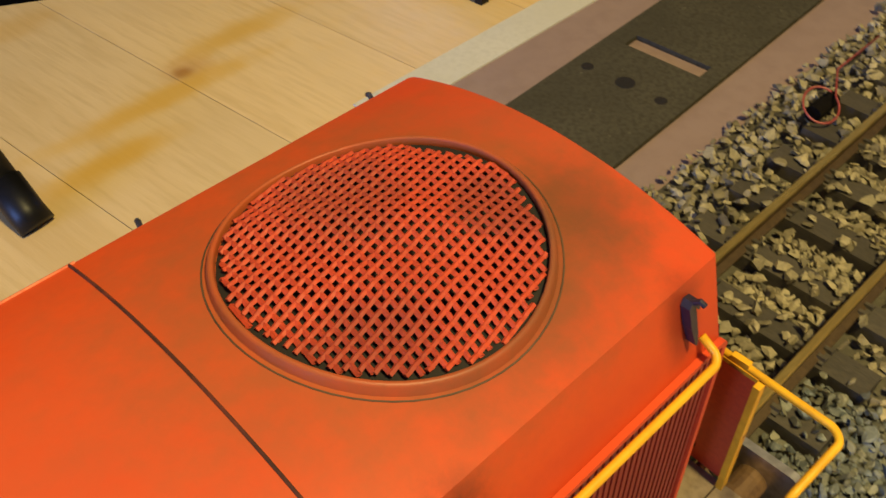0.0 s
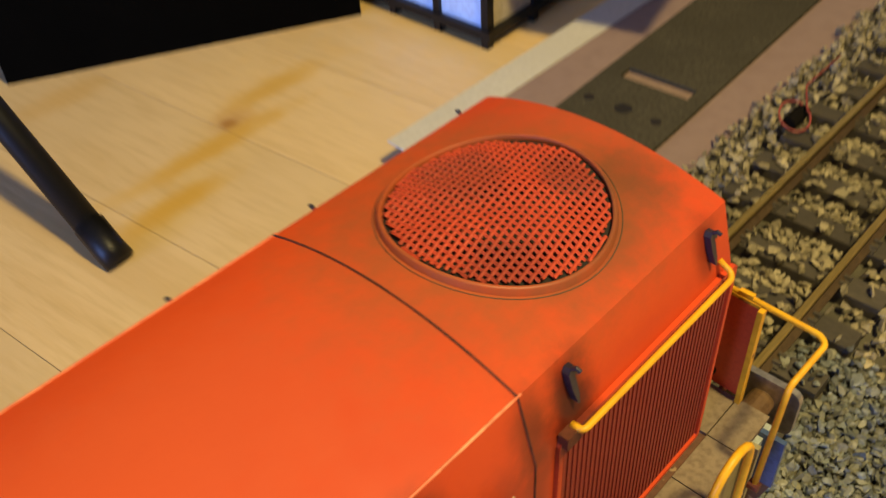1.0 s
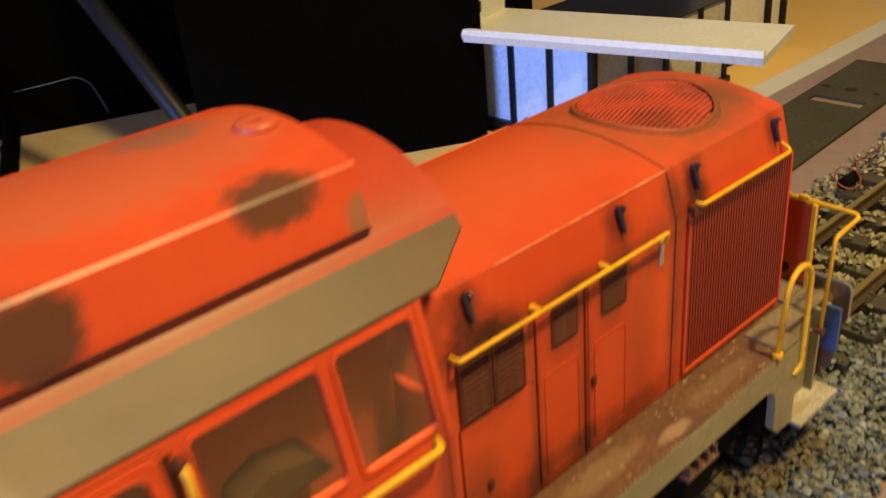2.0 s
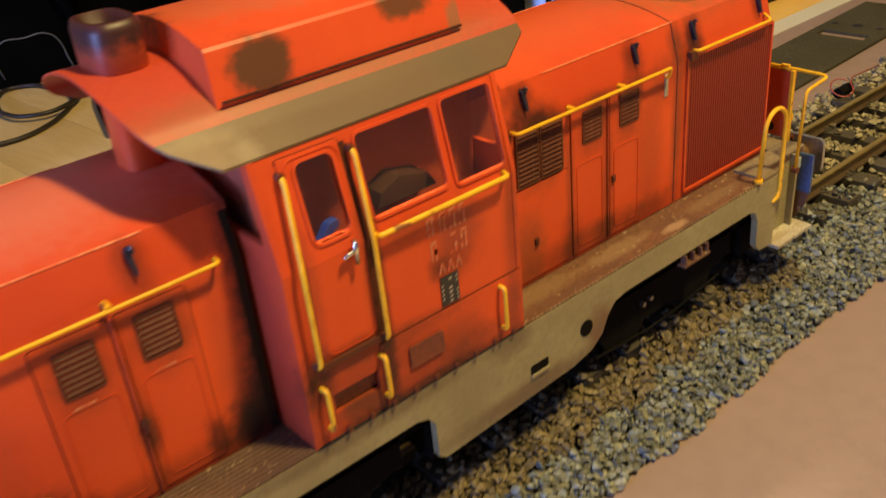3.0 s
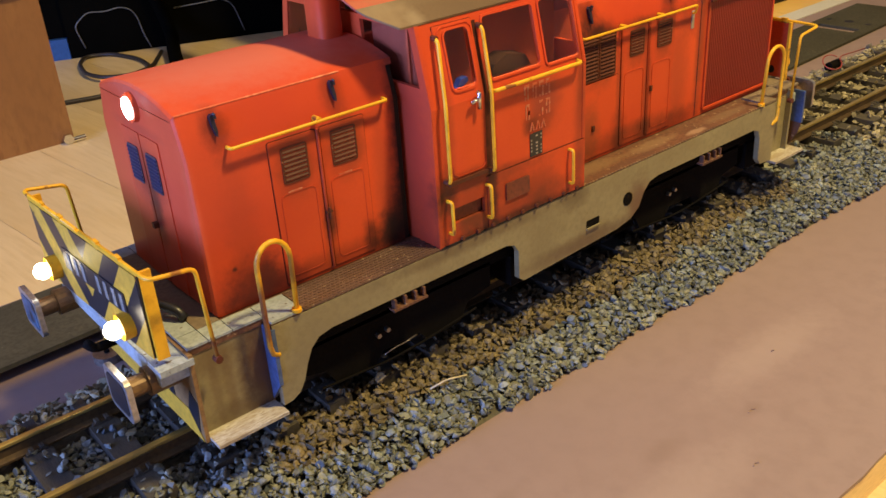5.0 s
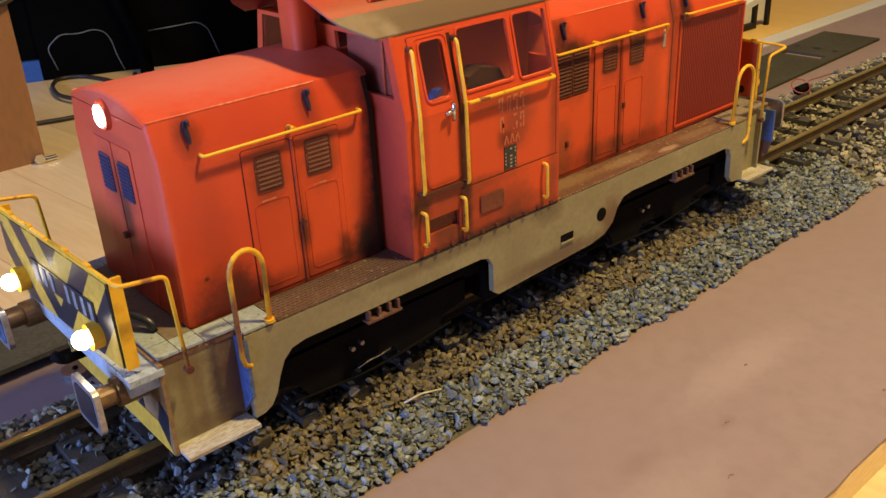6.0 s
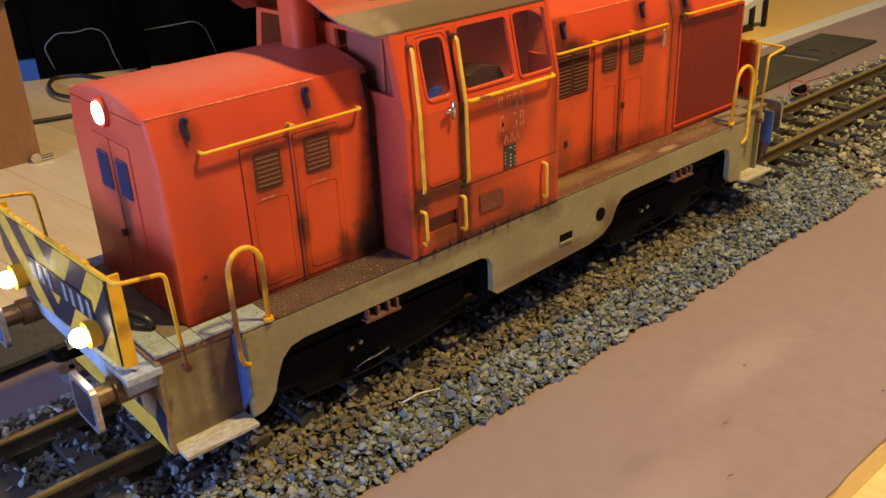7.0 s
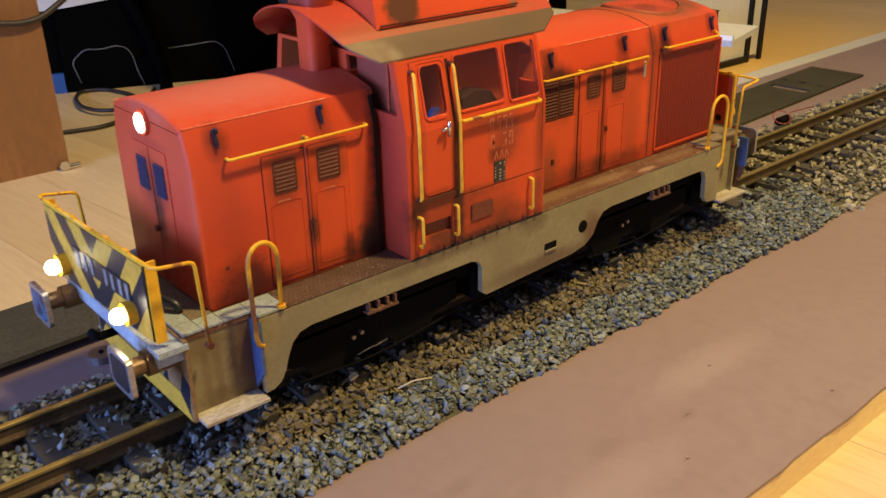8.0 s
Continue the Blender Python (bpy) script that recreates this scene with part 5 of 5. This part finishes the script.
        arc = [((h0 + h1) / 2 - (h1 - h0) / 2 * math.cos(t), s * 61.8, 114 + 9.5 * math.sin(t)) for t in [math.pi * i / 10 for i in range(1, 10)]]
        tube(bm, a0 + arc + [(h1, s * 61.8, 114), (h1, s * 60.5, 87)], 1.15, 8)
        hoop = part("hoop_rail", bm, YELLOW, loco, "chipped yellow hoop handrail", smooth=True)
        part("foot", D((h1, s * 60.5, 87.2), "z", 2.2, 0, 1.6, n=10), YELLOW, hoop)
        # buffers
        bx = x + f * 14 - abs(sk) * s * 46 * (1 if f < 0 else -1)
        bm = bmesh.new()
        disc(bm, (bx, s * 46, 76), "x", 4.4, *sorted((0, -f * 10)), n=20)
        disc(bm, (bx, s * 46, 76), "x", 6.2, *sorted((-f * 10, -f * 22)), n=20)
        shank = part("buffer", bm, surf("brown_buffer_shank", (0.22, 0.13, 0.06), (0.14, 0.08, 0.04), 50, 500, 0.4, 0.1, metal=0.3), loco, "brown buffer with a rounded square head", bevel=0.3)
        bm = bmesh.new()
        slab(bm, lambda u, v, d: (bx + f * (d - 1.0), s * 46 + u, 76 + v), rounded(-11.5, 11.5, -10, 10, 3.5), 0, 2.4)
        hd = part("head", bm, HEAD, shank, "worn steel buffer head", bevel=0.4)
        bm = bmesh.new()
        slab(bm, lambda u, v, d: (bx + f * (d - 1.0), s * 46 + u, 76 + v), rounded(-9.0, 9.0, -7.4, 7.4, 3.0), 2.4, 2.7)
        part("face", bm, BLACK_P if s < 0 else BUFFER_REFLECTION, hd, "dark greasy face, blue on the far side for reflected light")
    # beam, apron and hook
    ax = x + (14 if f < 0 else -14)
    part("buffer_beam", B(*sorted((x - f * 1, x - f * 14)), -55, 55, 76, 81.9), PLATE_GREY, loco, "pale grey buffer beam", bevel=0.6)
    bm = bmesh.new()
    prism(bm, [(-56.5, 42), (-57, 86), (-20, 86), (-18, 60), (18, 60), (20, 86), (57, 86), (56.5, 42)], "x", ax - 0.9, ax + 0.9)
    apron = part("apron", bm, surf("apron_grime", (0.30, 0.17, 0.06), (0.2, 0.11, 0.04), 40, 400, 0.45, 0.1) if f < 0 else TAN, loco, "striped yellow and black lower apron", bevel=0.3)
    for s in (-1, 1):
        for i, (u0, u1) in enumerate(((40, 52), (22, 32))):
            bm = bmesh.new()
            slab(bm, lambda u, v, d: (ax + f * (0.9 + d), s * u, v), [(u0, 43), (u1, 43), (u1 - 13 + 13, 60) if i else (56.5, 62), (u0 + 10, 66)], 0, 0.25)
            part("stripe", bm, BLACK_P, apron, "black stripe")
        bm = bmesh.new()
        slab(bm, lambda u, v, d: (ax + f * (0.9 + d), s * u, v), [(0, 42.2), (55.5, 42.2), (45, 54), (0, 54)], 0.05, 0.35)
        part("stripe", bm, DULL_YELLOW, apron, "yellow stripe")
    part("coupling_hook", T([(x - f * 4, 0, 72), (x + f * 6, 0, 72), (x + f * 9, 0, 76)], 2.2, 2), UNDER, loco, "dark coupling hook", smooth=True)


end_gear(-141.5, -1, True)
end_gear(324.0, 1, False)
part("opening", D((321.9, -32, 93), "x", 2.6, -0.4, 0.4, n=16), WELL, loco, "round dark hole in the end panel")

# ---- running gear in the shadow under the frame ----
part("underframe", B(-124, 300, -50, 50, 58, 83), UNDER, loco, "black grimy underframe")
for x0, x1 in ((-122, -80), (54, 130), (270, 298)):
    part("under_box", B(x0, x1, -51, 51, 40, 57.8), UNDER, loco, "black box under the frame", bevel=1.0)
for bx in (-20, 202):
    bogie = part("bogie_frame", B(bx - 50, bx + 50, -40, 40, 44, 58), UNDER, loco, "black bogie frame", bevel=1.5)
    for ax in (bx - 27, bx + 27):
        for s in (-1, 1):
            bm = bmesh.new()
            disc(bm, (ax, s * 24, 50), "y", 20, -2.6, 2.6, n=36)
            disc(bm, (ax, s * 21, 50), "y", 21.2, -1, 1, n=36)
            disc(bm, (ax, s * 26, 50), "y", 8, 0, 3, n=20)
            part("wheel", bm, UNDER, loco, "black grimy wheel", bevel=0.3)
            bm = bmesh.new()
            box(bm, ax - 7, ax + 7, *sorted((s * 40, s * 47)), 43, 57)
            disc(bm, (ax, s * 47, 50), "y", 4.5, -1, 2.5, n=16)
            part("axle_box", bm, UNDER, bogie, bevel=0.6)
            bm = bmesh.new()
            for i in range(5):
                disc(bm, (ax + 13, s * 44, 44 + 2.6 * i), "z", 3.6, 0, 1.5, n=14)
            part("spring", bm, UNDER, bogie)
    for s in (-1, 1):
        # outside frame plate with its dropped middle and axle-box horns
        bm = bmesh.new()
        prism(bm, [(bx - 56, 60), (bx - 56, 46), (bx - 44, 43), (bx - 38, 33), (bx - 16, 33), (bx - 11, 39), (bx + 11, 39), (bx + 16, 33), (bx + 38, 33), (bx + 44, 43), (bx + 60, 46), (bx + 60, 60)], "y", *sorted((s * 47.5, s * 50.0)))
        part("side_frame", bm, UNDER, bogie, "black outside bogie frame", bevel=0.4)
    for dx in (-3, 2.5):
        part("grease_cap", D((bx + dx - 11, -51, 50 + dx * 0.2), "y", 1.2, -1.4, 1.2, n=12), STEEL, bogie, "small bright cap")
    part("brake_pipe", T([(bx - 48, -51.5, 36), (bx - 10, -52, 33.5), (bx + 14, -52, 34.5), (bx + 48, -51.5, 38)], 0.6, 6), UNDER, bogie)

part("wire", T([(-32, -52, 38), (-25, -52.5, 39.6), (-20, -52.5, 39.4), (-12, -52, 40.2)], 0.35, 2), STEEL, loco, "thin pale wire under the frame", smooth=True)
part("brake_hose", T([(322, -36, 82), (333, -38, 86), (338, -40, 78), (336, -40, 66)], 1.3, 4), LOUVRE, loco, "dark hose hanging at the end", smooth=True)

# ---- small things on the layout ----
def lying(name, pts, r, mat, label, cat):
    return tagged(part(name, T(pts, r, 2), mat, None, smooth=True), label, cat)


STRAW = surf("pale_straw", (0.62, 0.55, 0.38), (0.5, 0.42, 0.28), 60, 500, 0.6, 0.1)
lying("straw", [(-16, -65, 16), (-6, -66, 17), (5, -68.5, 15.5)], 0.5, STRAW, "pale dry straw lying on the ballast", "straw")
lying("straw", [(267, -86, 4.2), (272, -81, 5.4), (277, -78.5, 6.0)], 0.6, STRAW, "pale dry straw lying on the ballast", "straw")
for x, y, ln in ((98, -173, 5), (66, -196, 4), (150, -152, 2), (178, -214, 2)):
    bm = bmesh.new()
    tube(bm, [(x - ln / 2, y, 0.3), (x, y + 0.8, 0.45), (x + ln / 2, y - 0.3, 0.3)], 0.28, 6)
    tagged(part("crumb", bm, surf("crumb_brown", (0.22, 0.12, 0.08), (0.3, 0.2, 0.15), 60, 500, 0.7, 0.1), None), "tiny dark crumb on the mauve ground", "crumb", "crumbs on the ground")
bm = bmesh.new()
disc(bm, (565, 47, 25.0), "x", 4.2, -9, 9, n=14)
tagged(part("coil", bm, UNDER, None, bevel=0.6), "dark cylindrical part lying across the far rail", "part")
red_ring = [(560 + 8 * math.cos(a), 46 + 8.5 * math.sin(a), 29 + 4.5 * math.sin(a + 0.8)) for a in [2 * math.pi * i / 20 for i in range(20)]]
lying("red_wire", red_ring + [(600, 58, 24), (650, 60, 20)], 0.55, surf("red_wire_skin", (0.36, 0.06, 0.04), (0.28, 0.04, 0.03), 60, 500, 0.4, 0.1), "thin red wire looped over a dark part", "wire")


# ---- steel strips and card beside the track ----
def strip(u0, u1, yaw_at, holes, label, lift=0.0):
    """A perforated dark steel strip lying on the board; its own axes are turned a little."""
    ob = thing("steel_strip", label, "metal strip", "steel strips beside the track")
    a = radians(2.5)
    def put(u, v, d):
        return (yaw_at[0] + u * math.cos(a) - v * math.sin(a), yaw_at[1] + u * math.sin(a) + v * math.cos(a), lift + 3.0 + d)
    bm = bmesh.new()
    sheet(bm, [u0, u1], [0, 70], [h for h in holes if len(h) == 4], put, 2.9)
    part("bar", bm, STRIP, ob, bevel=0.3)
    if lift:
        for u in (u0 + 30, u0 + 330, u0 + 620, u1 - 30):
            bm = bmesh.new()
            sheet(bm, [u - 8, u + 8], [22, 44], [], lambda p, q, d: (*put(p, q, 0)[:2], lift + 0.1 + d), lift)
            part("spacer", bm, UNDER, ob)
    for h in holes:
        if len(h) == 3:
            p = put(h[0], h[1], 0)
            part("hole", D((p[0], p[1], lift + 2.9), "z", min(h[2], 5.5), 0, 0.2, n=18), WELL, ob, "round hole in the strip")
    return ob


strip(-18, 412, (480, 103.5), [(96, 108, 10, 58), (279, 295, 12, 60), (65, 36, 7), (64, 60, 3.5), (64, 13, 3.5), (322, 37, 7), (321, 61, 3.5), (321, 14, 3.5)], "dark grey perforated steel strip lying on the mauve board")
strip(-900, 0, (-22, 128), [(-148, 34, 5.5), (-300, 34, 7)], "dark grey perforated steel strip on spacers behind the locomotive", 8.0)
bm = bmesh.new()
prism(bm, [(430, 209), (431, 232.5), (1500, 238), (1500, 213)], "z", 0.02, 0.9)
tagged(part("card_strip", bm, CARD, None, bevel=0.1), "grey-white card strip along the board edge", "card")

clamp = thing("track_clamp", "grey metal track clamp beside the far rail", "clamp")
part("plate", B(-112, -78, 98, 110, 0, 5), STEEL, clamp, bevel=0.6)
part("lug", D((-116, 105, 0), "z", 8, 0, 5, n=20), STEEL, clamp, bevel=0.5)
part("pin", D((-116, 105, 5), "z", 1.6, 0, 1.0, n=10), UNDER, clamp)

# ---- things behind the layout ----
bm = bmesh.new()
tube(bm, [(274, 292, -12), (265, 465, 120), (245, 795, 372)], 8.0, 16)
stand = tagged(part("stand_leg", bm, BLACK_M, None, smooth=True), "black round stand leg resting on the pine table", "stand")
bm = bmesh.new()
tube(bm, [(275.2, 285, -17.5), (274.2, 292, -12), (273.4, 306, -1)], 9.0, 16)
part("foot_cap", bm, BLACK_M, stand, "dark rubber foot cap", smooth=True)

case = thing("equipment_case", "large matt black case standing on the table", "case")
def oriented(origin, ang):
    c, s_ = math.cos(ang), math.sin(ang)
    return lambda u, v, z: (origin[0] + u * c - v * s_, origin[1] + u * s_ + v * c, z)
place = oriented((327, 517.5), radians(-28.6))
bm = bmesh.new()
box(bm, 0, 262, 0, 140, -20, 420)
for v in bm.verts:
    v.co = Vector(place(*v.co))
part("shell", bm, BLACK_CLOTH, case, bevel=5)

crate = thing("slatted_crate", "black framed crate with pale blue and beige panels", "crate")
place = oriented((580, 282), radians(1.5))
def boxed(parent, name, mat, label, a, bevel=0.5, place=place):
    bm = bmesh.new()
    box(bm, *a)
    for v in bm.verts:
        v.co = Vector(place(*v.co))
    return part(name, bm, mat, parent, label, bevel=bevel)
for v in (0, 46, 92, 130):
    boxed(crate, "post", BLACK_M, "black post", (-4, 3, v - 3, v + 3, -20, 76))
for u in (52, 108, 165, 215):
    boxed(crate, "post", BLACK_M, "black post", (u - 3, u + 3, -4, 3, -20, 76))
boxed(crate, "bottom_frame", BLACK_M, "black bottom frame", (-6, 222, -6, 136, -12, -5))
for v0, v1 in ((4, 42), (50, 88), (96, 126)):
    boxed(crate, "panel", BLUE_PANEL, "pale blue panel", (-1, 1, v0 - 1, v1 + 1, -5, 76))
for u0, u1 in ((4, 48), (56, 104), (112, 161), (169, 211)):
    boxed(crate, "panel", BEIGE_PANEL, "beige panel", (u0 - 1, u1 + 1, -1, 1, -5, 76))
boxed(crate, "lid", BLACK_M, "black lid", (-4, 222, -4, 134, 76, 77))

tray = thing("sheet_metal_tray", "white enamelled metal tray on top of the crate", "tray")
place2 = oriented((612, 143), radians(15.2))
bm = bmesh.new()
prism(bm, [(0, 77.2), (-1.5, 84), (0, 89), (4, 89), (5, 84), (97, 84), (97, 77.2)], "y", 0, 276)
for v in bm.verts:
    v.co = Vector(place2(*v.co))
part("body", bm, WHITE_SHEET, tray, bevel=2.0)
for v, z in ((300, 96), (300, 112), (300, 128)):
    boxed(tray, "hole", BLACK_M, "round hole", (z - 84, z - 78, 275.4, 275.9, 92, 102), 0.2, place2)
bm = bmesh.new()
prism(bm, [(-1, 77.4), (-1, 114), (97, 114), (97, 77.4)], "y", 276, 279)
for v in bm.verts:
    v.co = Vector(place2(*v.co))
part("flange", bm, WHITE_SHEET, tray, bevel=0.5)

stand_frame = thing("panel_stand", "white panel in a black metal frame standing on the table", "stand")
place3 = oriented((800, 326), radians(-2))
boxed(stand_frame, "panel", WHITE_SHEET, "white sheet", (0, 176, 3.4, 6, -12, 150), 0.4, place3)
for u in (138, 170):
    boxed(stand_frame, "upright", BLACK_M, "black upright bar", (u, u + 7, -2, 3, -20, 152), 0.5, place3)
boxed(stand_frame, "lower_bar", BLACK_M, "black lower bar", (20, 137.5, -2, 3, -19.8, -11), 0.5, place3)

post = thing("wooden_board", "honey-brown wooden board standing upright on the table", "board")
part("panel", B(-420, 24, 553, 573, -20, 460), OAK, post, bevel=1.5)
bolt = thing("bolt", "small bright metal bolt lying on the table", "bolt")
part("head", D((16, 548, -14.6), "y", 5.4, -5, 0, n=6), CHROME, bolt, bevel=0.5)
part("shank", D((25, 546, -16.8), "x", 2.6, -6, 8, n=12), CHROME, bolt)

bag = thing("shoulder_bag", "black bag with grey piping and a hanging strap", "bag")
bag_at = oriented((139, 875), radians(-22))
bm = bmesh.new()
box(bm, 0, 760, 2, 320, -19.5, 620)
for v in bm.verts:
    v.co = Vector(bag_at(*v.co))
part("body", bm, BLACK_CLOTH, bag, bevel=14)
bm = bmesh.new()
box(bm, -80, 1, 10, 300, 7.5, 600)
for v in bm.verts:
    v.co = Vector(bag_at(*v.co))
part("side_pocket", bm, BLACK_CLOTH, bag, "black side pocket", bevel=10)
for loop in ([(20, -8), (12, 22), (31, 38), (54, 36), (73, 40), (87, 35), (93, 23), (96, 3), (103, -18)], [(141, 30), (174, 32), (206, 35), (219, 26), (225, 7), (230, -12)]):
    part("piping", T([bag_at(u, 0.5, z) for u, z in loop], 0.9, 8), GREY_CORD, bag, "thin grey piping", smooth=True)
bm = bmesh.new()
tube(bm, [Vector(q) for q in filleted([(205, 850, 200), (229, 834, 100), (246, 822, 52), (256, 812, 2), (226, 745, -10), (205, 690, -11), (178, 590, -11)], 30, 6)], 9, 10)
part("strap", bm, BLACK_CLOTH, bag, "black padded strap", smooth=True)
cable = thing("cable", "dark cable lying in loops on the pine table", "cable")
loop = [(20, 690, -17), (61, 678, -17), (107, 665, -17), (150, 688, -17), (190, 735, -17), (197, 790, -17), (182, 848, -17), (152, 862, -17), (131, 826, -16), (117, 765, -14), (125, 726, -13), (152, 706, -12), (186, 722, -12), (212, 765, -14), (232, 800, -17)]
part("cord", T(loop, 2.6, 22, 10), CORD, cable, smooth=True)
bbox = thing("cardboard_box", "low blue box on the table behind the wooden board", "box")
bm = bmesh.new()
box(bm, -70, -1, 2, 50, -20, 7)
for v in bm.verts:
    v.co = Vector(bag_at(*v.co))
part("box", bm, BLUE_BOX, bbox, bevel=2)

sheet_paper = thing("paper_sheet", "pale paper sheet leaning on the black bag", "paper")
bm = bmesh.new()
slab(bm, lambda u, v, d: bag_at(u, -1.5 - d, v), [(-22, 92), (17, 95), (72, 102), (92, 113), (92, 220), (-22, 220)], 0, 1.0)
part("sheet", bm, CARD, sheet_paper)
hung = thing("hanging_cable", "thin dark cable hanging in front of the wooden board", "cable")
part("cord", T([(-300, 548, 178), (-120, 547, 148), (-18, 545, 137), (2, 545, 134.5), (22, 546, 137), (43, 552, 147), (62, 562, 156), (100, 640, 205), (190, 830, 300)], 3.0, 20, 10), CORD, hung, smooth=True)
